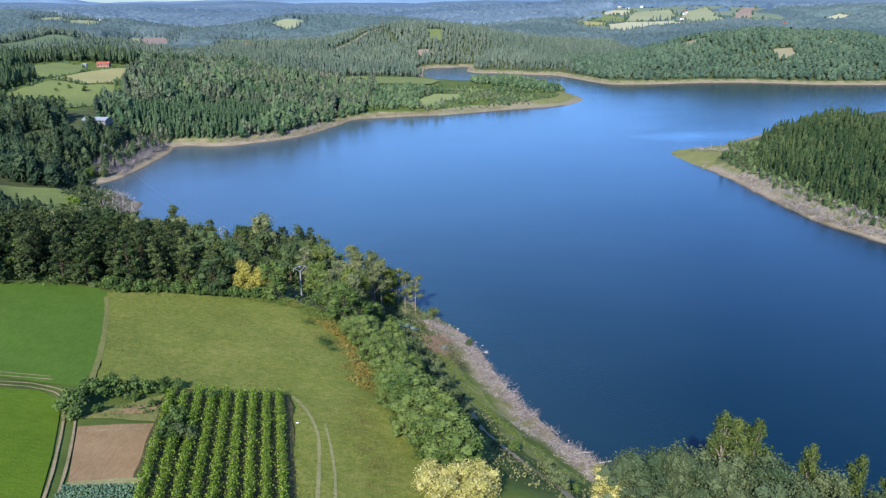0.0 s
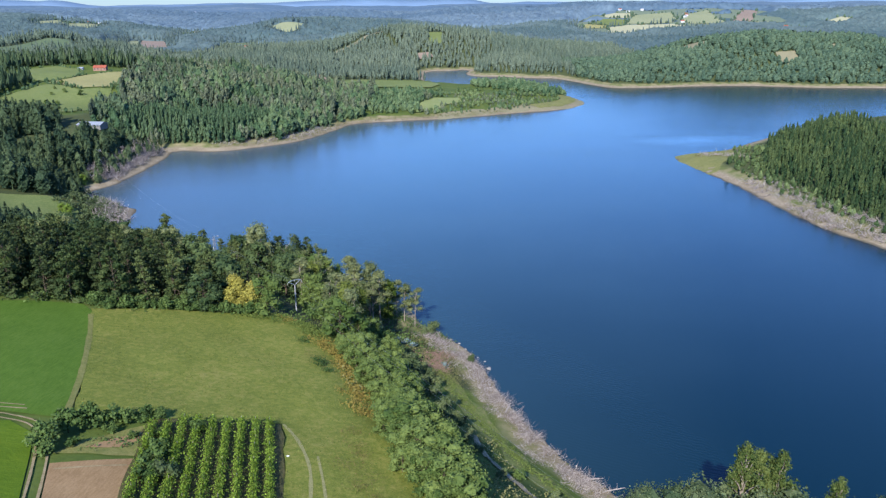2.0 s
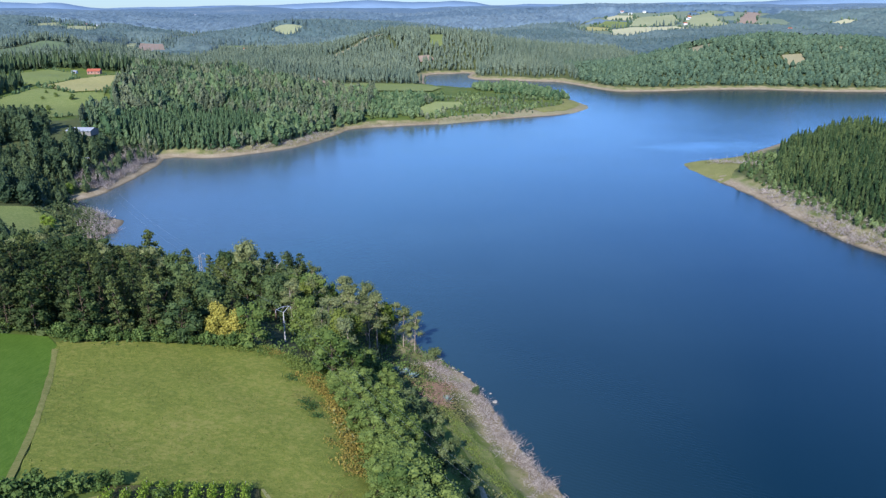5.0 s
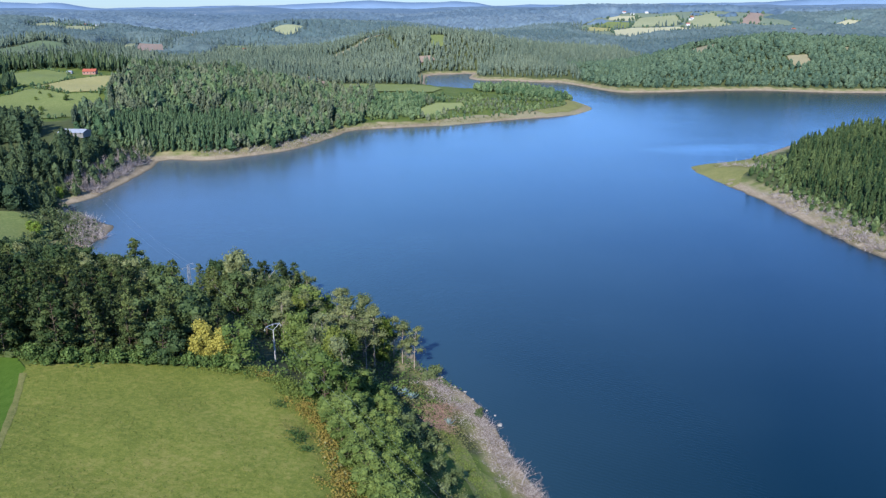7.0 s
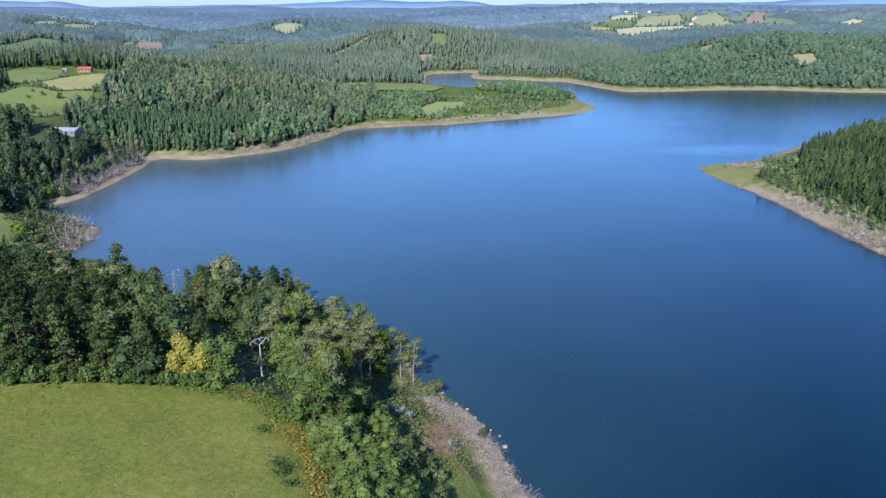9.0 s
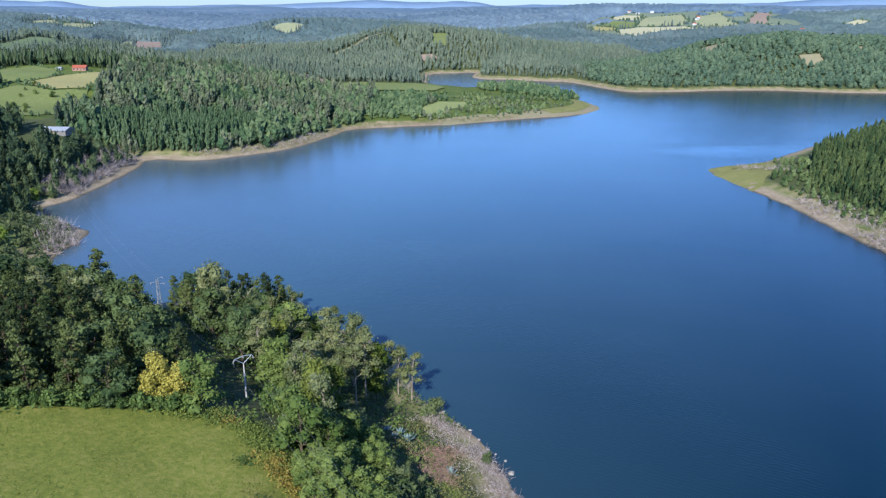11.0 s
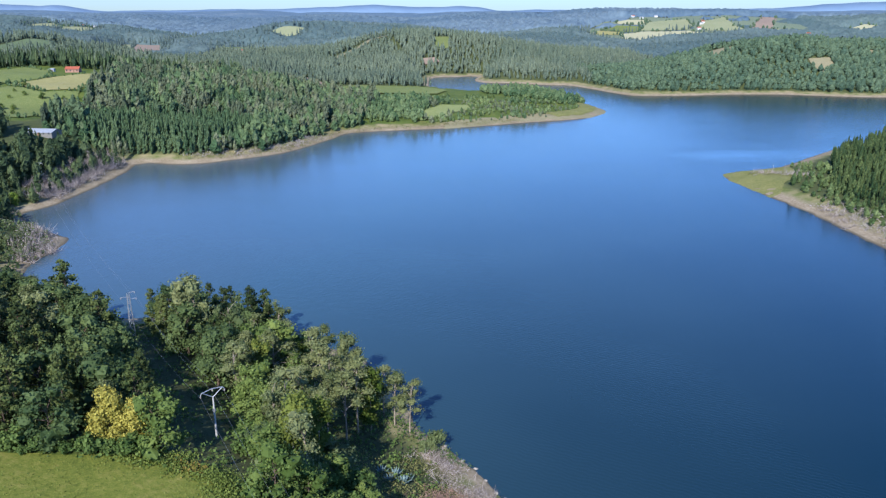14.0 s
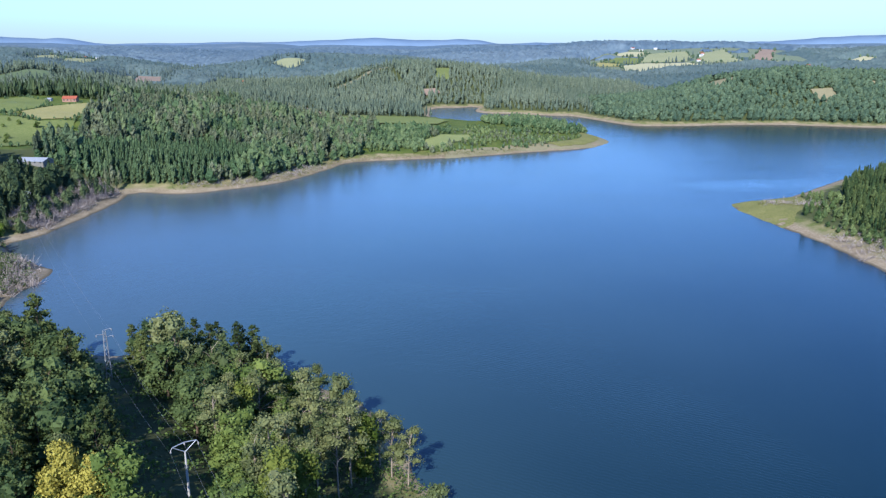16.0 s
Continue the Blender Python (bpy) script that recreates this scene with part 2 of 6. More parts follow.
def ripple(x, y, size, seed=0.0):
    """Cheap smooth unevenness between about -1 and 1."""
    u, v = x / size + seed, y / size - seed * 0.7
    return (np.sin(u * 2.1 + np.sin(v * 1.7)) + np.sin(v * 2.3 + 1.3 * np.sin(u * 1.3 + 2.0)) + np.sin((u + v) * 3.7 + 1.0) * 0.5) / 2.5


def ease(t):
    t = np.clip(t, 0, 1)
    return t * t * (3 - 2 * t)


# x, y, height of the ground
HILLS_WEST = [(-120, 330, 5), (-170, 340, 12), (-240, 300, 30), (-220, 430, 10), (-242, 526, 20), (-215, 500, 12), (-318, 696, 33), (-395, 757, 39), (-347, 800, 38),
              (-384, 860, 42), (-256, 640, 16), (-300, 560, 24), (-430, 560, 36), (-315, 886, 28), (-202, 718, 31), (-174, 792, 20), (-119, 732, 7),
              (-183, 610, 8), (-60, 798, 8), (-35, 740, 4), (90, 850, 6), (120, 800, 2), (30, 780, 6), (-60, 940, 3), (60, 960, 3), (-20, 1000, 1.5)]
HILLS_NORTH = [(-147, 1045, 6), (-88, 1330, 34), (-12, 1340, 34), (146, 1385, 20), (5, 1290, 8), (-60, 1130, 5), (-330, 1150, 24), (-600, 1150, 34), (-500, 1000, 36),
               (-330, 1350, 14), (200, 1250, 7), (300, 1300, 12), (-1000, 1300, 60)]
HILLS_EAST = [(405, 1120, 54), (460, 1130, 60), (460, 1040, 38), (508, 1000, 22), (330, 1090, 30), (270, 1070, 14), (560, 1130, 54), (700, 1050, 28), (535, 2278, 66),
              (793, 2064, 77), (856, 2309, 92), (430, 1450, 16), (700, 1480, 34), (900, 1600, 55), (1300, 2000, 78), (480, 1780, 27), (1100, 1100, 30),
              (900, 2700, 96), (1800, 2600, 90), (185, 465, 3), (209, 453, 4.5), (215, 410, 6), (195, 350, 5.5), (260, 470, 6), (300, 400, 9), (420, 500, 12),
              (300, 300, 9), (600, 400, 22), (700, 600, 16)]
# crest lines of the far hills (x, y, height) and how far their flanks reach
RIDGES = [
    ([(-357, 1332, 7), (-308, 1376, 13), (-233, 1443, 25), (-178, 1481, 37), (-140, 1516, 51), (-108, 1529, 58), (-62, 1521, 58), (-23, 1512, 55)], 170),
    ([(0, 1523, 47), (57, 1531, 42), (111, 1538, 32), (163, 1523, 18)], 150),
    ([(100, 1709, 30), (161, 1724, 41), (220, 1717, 31), (276, 1627, 8)], 110),
    ([(-474, 1663, 17), (-439, 1735, 39), (-406, 1805, 55), (-372, 1854, 71), (-312, 1916, 67), (-237, 1958, 67), (-154, 1936, 66)], 170),
    ([(-51, 2142, 49), (54, 2192, 55), (157, 2136, 48), (239, 2078, 39)], 160),
    ([(-577, 1006, 51), (-564, 1061, 54), (-552, 1102, 61), (-536, 1133, 56), (-511, 1135, 47)], 85),
    ([(-892, 1481, 52), (-814, 1563, 52), (-763, 1612, 47), (-708, 1661, 41), (-667, 1657, 28)], 170),
    ([(-1196, 1880, 79), (-1084, 2007, 77), (-1019, 2099, 76), (-943, 2191, 65), (-885, 2270, 51)], 260),
    ([(-1088, 2781, 74), (-963, 2934, 80), (-755, 3100, 83)], 200),
    ([(-643, 2509, 64), (-510, 2642, 79), (-378, 2766, 83), (-188, 2836, 81)], 230),
    ([(10, 2792, 83), (133, 2889, 94), (274, 2879, 86)], 230),
    ([(298, 2574, 89), (403, 2560, 103), (496, 2491, 105), (598, 2416, 101), (692, 2338, 99), (790, 2252, 95)], 420),
    ([(231, 2280, 55), (325, 2268, 68), (417, 2252, 67)], 130),
    ([(850, 2282, 78), (923, 2198, 86), (1000, 2107, 85), (1111, 2048, 88)], 300),
]
HILLS = np.array(HILLS_WEST + HILLS_NORTH + HILLS_EAST, float)


def field_plane(x, y):
    return 24 + 0.137 * (-24 - x) + 0.137 * (145 - y)


def hill_height(x, y):
    num, den = np.zeros(x.shape), np.zeros(x.shape)
    for hx, hy, h in HILLS:
        c = 14 + 0.028 * hy
        w = 1.0 / ((x - hx) ** 2 + (y - hy) ** 2 + c * c) ** 1.75
        num += w * h
        den += w
    far = num / den
    near = np.minimum(field_plane(x, np.minimum(y, 300)), 40) - 0.09 * np.clip(y - 180, 0, 100)
    blend = np.maximum(ease((y - 270) / 70), ease((-x - 150) / 90) * ease((y - 150) / 60))
    r = np.hypot(x, y)
    plain = np.interp(r, [1000, 1300, 1700, 2200, 2700, 3300, 3800, 4300], [12, 16, 28, 42, 58, 92, 112, 124])
    away = ease((y - np.where(x > 190, 1190, 1100)) / 220)
    far = far * (1 - away) + plain * away
    top = far
    for line, reach in RIDGES:
        p = np.array(line, float)
        best, crest = np.full(x.shape, 1e12), np.zeros(x.shape)
        for (x0, y0, z0), (x1, y1, z1) in zip(p[:-1], p[1:]):
            dx, dy = x1 - x0, y1 - y0
            t = np.clip(((x - x0) * dx + (y - y0) * dy) / (dx * dx + dy * dy), 0, 1)
            d = (x - x0 - t * dx) ** 2 + (y - y0 - t * dy) ** 2
            crest = np.where(d < best, z0 + (z1 - z0) * t, crest)
            best = np.minimum(best, d)
        top = np.maximum(top, far + np.maximum(crest - far, 0) * np.exp(-best / reach ** 2))
    folds = ripple(x, y, 90, 7.0) * 3 + ripple(x, y, 210, 9.0) * 5
    out = near * (1 - blend) + (top + ease((y - 1150) / 300) * folds) * blend
    return out + ease((r - 2400) / 1500) * (ripple(x, y, 420, 3.0) * 9 + ripple(x, y, 170, 1.0) * 4)


def land(x, y):
    """Ground height and distance from the water's edge (minus: under water)."""
    x, y = np.asarray(x, float), np.asarray(y, float)
    d = line_distance(LAKE, x, y)
    wet = inside(LAKE, x, y)
    s = np.where(wet, -d, d) + ripple(x, y, 7, 1.0) * 0.9 + ripple(x, y, 2.1, 5.0) * 0.35
    h = hill_height(x, y)
    near = (1 - ease((y - 300) / 60)) * (1 - ease((x - 120) / 60))
    wide = near * 50 + (1 - near) * np.clip(h * 3.2, 34, 120)
    rise = h * ease(s / wide) ** 0.85
    beach = (0.14 + 0.14 * (1 - near)) * np.clip(s, 0, 15)
    z = np.where(s > 0, np.maximum(rise, beach), np.maximum(s * 0.22, -7))
    rough = ripple(x, y, 11, 2.0) * 0.22 + ripple(x, y, 27, 4.0) * 0.4
    return z + np.where(s > 0, rough * ease(s / 18), 0), s


def height(x, y):
    return float(land(np.array([x]), np.array([y]))[0][0])


def mesh_from(name, verts, faces, material, smooth=True):
    """A mesh from arrays of places and of triangles or quads."""
    me = bpy.data.meshes.new(name)
    faces = np.asarray(faces, np.int32)
    n, k = faces.shape
    me.vertices.add(len(verts))
    me.vertices.foreach_set("co", np.asarray(verts, np.float32).ravel())
    me.loops.add(n * k)
    me.loops.foreach_set("vertex_index", faces.ravel())
    me.polygons.add(n)
    me.polygons.foreach_set("loop_start", np.arange(0, n * k, k, dtype=np.int32))
    me.polygons.foreach_set("loop_total", np.full(n, k, np.int32))
    me.polygons.foreach_set("use_smooth", np.full(n, smooth))
    me.update(calc_edges=True)
    me.materials.append(material)
    return me


def spread(lo, hi, step, reach, growth):
    """Lines of a grid: even from lo to hi, then wider and wider on both sides."""
    mid = list(np.arange(lo, hi + 0.1, step))
    a, s = mid[0], step
    left = []
    while a > reach[0]:
        s *= growth
        a -= s
        left.append(a)
    b, s = mid[-1], step
    right = []
    while b < reach[1]:
        s *= growth
        b += s
        right.append(b)
    return np.array(left[::-1] + mid + right)


gx = spread(-110, 90, 2.2, (-3600, 3600), 1.055)
gy = spread(70, 300, 2.2, (-700, 4700), 1.028)
GX, GY = np.meshgrid(gx, gy)
GZ, GS = land(GX.ravel(), GY.ravel())
nx, ny = len(gx), len(gy)
idx = np.arange(nx * ny).reshape(ny, nx)
quads = np.stack([idx[:-1, :-1], idx[:-1, 1:], idx[1:, 1:], idx[1:, :-1]], -1).reshape(-1, 4)
ground = new("ground", mesh_from("ground", np.stack([GX.ravel(), GY.ravel(), GZ], 1), quads, M_GROUND))
att = ground.data.attributes.new("shore", "FLOAT", "POINT")
near_bank = (1 - ease((GY.ravel() - 230) / 40)) * (1 - ease((GX.ravel() - 120) / 40))
att.data.foreach_set("value", (GS * (1 + 0.8 * near_bank)).astype(np.float32))
att = ground.data.attributes.new("wood", "FLOAT", "POINT")
woody = np.where((GY.ravel() > 178) & (GY.ravel() < 300), 1.0, np.where(GY.ravel() < 178, 0.1, 0.85))
woody = np.where((GX.ravel() > -75) & (GX.ravel() < 170) & (GY.ravel() > 680) & (GY.ravel() < 1060), 0.15, woody)
woody = np.where((GX.ravel() < -270) & (GY.ravel() > 560) & (GY.ravel() < 870), 0.1, woody)
att.data.foreach_set("value", woody.astype(np.float32))
# beyond 2480 m the ground takes the haze-tinted hill colour
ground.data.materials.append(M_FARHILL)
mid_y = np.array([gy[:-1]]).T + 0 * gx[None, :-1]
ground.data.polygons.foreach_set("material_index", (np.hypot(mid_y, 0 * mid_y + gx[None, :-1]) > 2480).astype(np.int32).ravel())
tagged(ground, "grassy hills and pale sandy banks round a reservoir", "ground", kind="structure")

# the mountains at the horizon, with distance haze painted in as blue
ang = np.linspace(-0.78, 0.78, 240)
SKYLINE = [(-0.78, 190), (-0.514, 165), (-0.473, 154), (-0.459, 158), (-0.444, 155), (-0.421, 136), (-0.401, 131), (-0.307, 140), (-0.193, 148), (-0.151, 158), (-0.115, 168), (-0.095, 170), (-0.053, 162), (-0.007, 159), (0.018, 164),
           (0.04, 158), (0.061, 141), (0.075, 138), (0.11, 144), (0.214, 144), (0.344, 148), (0.381, 146), (0.405, 154), (0.434, 168), (0.499, 177), (0.78, 196)]
crest = np.interp(ang, [a for a, _ in SKYLINE], [z for _, z in SKYLINE]) + 1.5 * np.sin(ang * 67 + 1) + 0.8 * np.sin(ang * 190)
rings = [(4300, 0.0), (4420, 0.35), (4560, 0.8), (4640, 1.0), (4700, 0.7)]
rv = np.concatenate([np.stack([np.sin(ang) * d, np.cos(ang) * d, crest * k - 20 * (k == 0)], 1) for d, k in rings])
na = len(ang)
rf = [(r * na + k, r * na + k + 1, (r + 1) * na + k + 1, (r + 1) * na + k) for r in range(len(rings) - 1) for k in range(na - 1)]
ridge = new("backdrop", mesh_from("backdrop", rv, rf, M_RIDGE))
tagged(ridge, "mountain ridges along the horizon in a haze-blue colour", "mountains", kind="structure")

wx = np.array([-3600, -400, -100, 100, 400, 3600.0])
wy = np.array([-100, 150, 400, 900, 1400.0])
WX, WY = np.meshgrid(wx, wy)
wi = np.arange(30).reshape(5, 6)
wq = np.stack([wi[:-1, :-1], wi[:-1, 1:], wi[1:, 1:], wi[1:, :-1]], -1).reshape(-1, 4)
water = new("water", mesh_from("water", np.stack([WX.ravel(), WY.ravel(), WX.ravel() * 0], 1), wq, M_WATER))
tagged(water, "deep blue rippled water of a calm reservoir", "water", kind="structure")


def sheet(name, outline, material, label, category="field", cell=3.0, lift=0.15, kind="structure", wobble=0.0):
    """A field that follows the ground inside an outline."""
    from mathutils.geometry import delaunay_2d_cdt
    p = np.array(outline, float)
    edge = []
    for a, b in zip(p, np.roll(p, -1, 0)):
        n = max(1, int(np.linalg.norm(b - a) / cell))
        for k in range(n):
            edge.append(a + (b - a) * k / n)
    edge = np.array(edge)
    if wobble:
        edge = edge + np.stack([ripple(edge[:, 0], edge[:, 1], 4, 1.0), ripple(edge[:, 0], edge[:, 1], 3, 6.0)], 1) * wobble
    xs, ys = np.arange(p[:, 0].min(), p[:, 0].max(), cell), np.arange(p[:, 1].min(), p[:, 1].max(), cell)
    X, Y = [v.ravel() for v in np.meshgrid(xs, ys)]
    keep = inside(edge, X, Y) & (line_distance(edge, X, Y) > cell * 0.4)
    pts = np.concatenate([edge, np.stack([X[keep], Y[keep]], 1)])
    n = len(edge)
    v, _, f, *_ = delaunay_2d_cdt([Vector(q) for q in pts], [(k, (k + 1) % n) for k in range(n)], [], 1, 1e-4)
    v = np.array([tuple(q) for q in v])
    z = land(v[:, 0], v[:, 1])[0] + lift
    ob = new(name, mesh_from(name, np.column_stack([v, z]), [tuple(t) for t in f], material))
    return tagged(ob, label, category, kind=kind)


def strip(name, line, width, material, label, category="track", lift=0.2):
    """A track along a line."""
    p = np.array(line, float)
    q = []
    for k in range(len(p) - 1):
        a, b, c, d = p[max(k - 1, 0)], p[k], p[k + 1], p[min(k + 2, len(p) - 1)]
        for t in np.linspace(0, 1, 8, endpoint=False):
            q.append(0.5 * (2 * b + (c - a) * t + (2 * a - 5 * b + 4 * c - d) * t * t + (3 * b - a - 3 * c + d) * t ** 3))
    q = np.array(q + [p[-1]])
    t = np.gradient(q, axis=0)
    t /= np.linalg.norm(t, axis=1)[:, None]
    side = np.stack([-t[:, 1], t[:, 0]], 1)
    w = width * (1 + 0.25 * ripple(q[:, 0], q[:, 1], 2.3, 2.0))[:, None] / 2
    v = np.concatenate([q - side * w, q + side * w])
    z = land(v[:, 0], v[:, 1])[0] + lift
    n = len(q)
    f = [(k, k + 1, n + k + 1, n + k) for k in range(n - 1)]
    ob = new(name, mesh_from(name, np.column_stack([v, z]), f, material))
    return tagged(ob, label, category, kind="structure")


# ---- fields of the near bank ----
sheet("meadow", [(-79.5, 166), (-58, 111.6), (-47, 115), (-27, 119.5), (-22, 95), (-17, 60), (10, 60), (4.5, 88), (0.5, 103), (-5.5, 120), (-13, 143), (-21.5, 160),
                 (-34, 175.5), (-47, 179.5), (-66, 175), (-81, 168)], M_MEADOW, "sloping green meadow of rough mown grass", "meadow", 2.0, 0.16, wobble=0.5)
sheet("crop_field", [(-190, 152), (-150, 155), (-103, 165.5), (-93, 170), (-84, 171), (-79.6, 166), (-58.6, 111.8), (-67, 112.2), (-74, 112.5), (-160, 100)],
      M_CROP_DARK, "smooth green crop field beside the meadow", "field", 2.5, 0.16)
sheet("maize_field", [(-160, 95), (-73, 107.6), (-66, 109.2), (-61.0, 106.2), (-58.0, 99.5), (-53.6, 89), (-49.4, 77.5), (-42, 50), (-120, 40)],
      M_CROP, "bright green young maize field", "field", 2.5, 0.16)
sheet("tilled_plot", [(-54.5, 98), (-43.6, 101.8), (-39, 84.6), (-48, 81.6)], M_SOIL, "bare brown tilled vegetable plot", "plot", 1.5, 0.18)
for side in (-0.75, 0.75):
    strip("wheel_rut", [(-150, 92 + side), (-100, 103 + side), (-73, 109.8 + side), (-66.5, 110.4 + side * 0.9), (-61.4 + side * 0.7, 108.3 + side * 0.6), (-57.6 + side, 102 + side * 0.3), (-52.6 + side, 90 + side * 0.3), (-48.4 + side, 78), (-42 + side, 56)], 0.36,
          M_TRACK, "pale rut of a dirt farm track")

# ---- distant fields ----
M_PALEGRASS = grass_material("olive_grassland", (0.10, 0.14, 0.06), (0.14, 0.18, 0.08), (0.19, 0.22, 0.10), 60)
# field green paled and dulled by distance haze mixed into the colour
M_FARFIELD = grass_material("pale_far_field", (0.17, 0.20, 0.10), (0.24, 0.255, 0.14), (0.30, 0.30, 0.18), 60)
M_TIP = grass_material("point_grass", (0.10, 0.115, 0.035), (0.165, 0.170, 0.055), (0.235, 0.215, 0.09))
M_FARROUGH = grass_material("far_rough_pasture", (0.10, 0.14, 0.10), (0.14, 0.175, 0.12), (0.20, 0.225, 0.14), 50)
M_FARHAY = grass_material("far_dry_grass", (0.17, 0.16, 0.095), (0.21, 0.19, 0.115), (0.26, 0.23, 0.14), 20)
M_TERRACE = grass_material("terrace_grass", (0.14, 0.175, 0.055), (0.20, 0.235, 0.08), (0.28, 0.29, 0.13), 10)
M_OLIVEHILL = grass_material("olive_hill_scrub", (0.075, 0.11, 0.06), (0.10, 0.14, 0.075), (0.14, 0.165, 0.085), 30)
# pale stubble, with some distance haze mixed in as well
M_PALEHAY = grass_material("pale_hay_stubble", (0.30, 0.30, 0.18), (0.36, 0.345, 0.21), (0.42, 0.39, 0.25), 40)
M_FARSOIL = grass_material("far_bare_soil", (0.19, 0.14, 0.105), (0.24, 0.18, 0.14), (0.29, 0.23, 0.18), 30)
FIELDS = [
    ("pasture", [(-392, 709), (-430, 800), (-415, 830), (-378, 806), (-347, 751), (-363, 711)], M_FARGRASS, "green hillside pasture above the lake"),
    ("hay_field", [(-360, 705), (-346, 752), (-319, 796), (-296, 692), (-317, 676)], M_HAY, "pale mown hay field on the hillside"),
    ("pasture", [(-365, 620), (-355, 696), (-317, 671), (-293, 686), (-280, 640), (-282, 580), (-300, 575), (-326, 590)], M_FARGRASS, "bright green pasture with scattered bushes"),
    ("terraced_meadow", [(-24, 765), (-8, 806), (18, 812), (20, 774), (1, 749), (-5, 716), (-20, 718)], M_TERRACE, "grassy terraces on the wooded peninsula"),
    ("lakeside_meadow", [(-150, 1005), (-109, 1030), (-40, 1040), (-22, 1016), (-2, 978), (-13, 939), (-61, 945), (-125, 945)], M_FARGRASS, "flat lakeside meadow below the plantation"),
    ("clearing", [(-215, 318), (-205, 345), (-180, 352), (-163, 340), (-166, 322), (-190, 308)], M_FARGRASS, "sunlit grass clearing between the woods"),
    ("point_meadow", [(150, 503), (150, 467), (154, 446), (164, 448), (170, 460), (178, 470), (192, 496), (196, 522), (180, 528), (160, 517)], M_TIP, "yellow-green grass on the tip of the point"),
    ("peninsula_meadow", [(96, 751), (120, 768), (138, 800), (144, 830), (139, 862), (128, 850), (124, 806), (104, 780), (84, 758)], M_TIP, "yellow-green grass round the peninsula"),
    ("scrub_hill", [(-590, 960), (-577, 1000), (-566, 1057), (-555, 1100), (-536, 1130), (-512, 1134), (-498, 1064), (-520, 1040), (-520, 980), (-545, 950)], M_OLIVEHILL, "bare rounded hill of olive scrub"),
    ("field", [(-993, 1920), (-975, 2013), (-939, 1950), (-952, 1861)], M_FARFIELD, "green field beside a far hamlet"),
    ("field", [(-935, 1958), (-889, 2022), (-849, 1963), (-860, 1884), (-891, 1872)], M_FARFIELD, "green pasture beside a far hamlet"),
    ("valley_field", [(-585, 1375), (-613, 1471), (-696, 1745), (-705, 1819), (-573, 1473), (-541, 1385)], M_FARFIELD, "green field in the far valley"),
    ("ploughed_field", [(-538, 1385), (-570, 1475), (-700, 1816), (-636, 1786), (-537, 1520), (-496, 1420)], M_FARSOIL, "reddish ploughed field in the far valley"),
    ("field", [(-631, 1839), (-640, 2010), (-600, 1906), (-608, 1790)], M_FARFIELD, "narrow green field in the far valley"),
    ("hill_clearing", [(-402, 1826), (-378, 1850), (-345, 1846), (-322, 1824), (-327, 1783), (-342, 1750), (-367, 1783)], M_FARFIELD, "pale green clearing on a wooded ridge"),
    ("clearing", [(-460, 1628), (-405, 1691), (-388, 1644), (-388, 1518), (-434, 1554)], M_PALEGRASS, "rough olive clearing in the valley"),
    ("firebreak", [(-26, 1475), (-1, 1474), (0, 1383), (-22, 1371)], M_FARGRASS, "strip of open grass between plantations"),
    ("clearing", [(-48, 1325), (-24, 1336), (-13, 1322), (-38, 1305)], M_FARSOIL, "bare brownish clearing above the inlet"),
    ("clearing", [(-206, 1120), (-176, 1100), (-143, 1009), (-170, 1046)], M_FARSOIL, "grey-brown felled strip at the plantation's foot"),
    ("clearing", [(70, 2018), (126, 1983), (122, 1924), (75, 1962)], M_FARFIELD, "small green clearing on the far slope"),
    ("field", [(375, 2016), (435, 2118), (486, 2059), (460, 1975), (417, 1985)], M_FARGRASS, "dark green sloping field"),
    ("field", [(345, 1975), (370, 2008), (416, 1979), (407, 1943), (358, 1942)], M_HAY, "dry tan sloping field"),
    ("field", [(468, 1996), (519, 2125), (620, 2124), (603, 2016), (573, 1960)], M_FARFIELD, "yellow-green field below the village"),
    ("field", [(412, 1953), (467, 1971), (571, 1944), (594, 1914), (521, 1852), (408, 1798), (399, 1871)], M_PALEHAY, "pale mown hay field below the village"),
    ("field", [(640, 2070), (717, 2130), (690, 1972), (693, 1912), (664, 1904), (610, 1932), (606, 1980)], M_FARFIELD, "pale green field below the village"),
    ("field", [(444, 2174), (480, 2189), (528, 2150), (488, 2082), (445, 2128)], M_PALEHAY, "pale field beside the village"),
    ("field", [(705, 1905), (747, 1987), (801, 2096), (823, 2053), (752, 1902)], M_FARSOIL, "pinkish bare field below the village"),
    ("field", [(753, 1892), (792, 1885), (778, 1846), (740, 1853)], M_FARFIELD, "green field behind the oak wood"),
    ("field", [(906, 1883), (973, 1916), (987, 1887), (911, 1837)], M_PALEHAY, "pale field on the far eastern slope"),
    ("field", [(790, 1800), (826, 1781), (803, 1743), (781, 1751)], M_FARSOIL, "pinkish bare field on the far slope"),
    ("hill_clearing", [(345, 1140), (362, 1160), (392, 1150), (380, 1118), (352, 1116)], M_FARHAY, "dry olive clearing on the oak wood's crest"),
    ("hill_clearing", [(455, 1066), (481, 1064), (478, 1038), (459, 1030), (453, 1046)], M_FARHAY, "dry grass clearing in the oak wood"),
    ("hill_clearing", [(500, 1086), (552, 1070), (556, 1078), (512, 1094)], M_FARHAY, "pale strip of dry grass in the oak wood"),
]
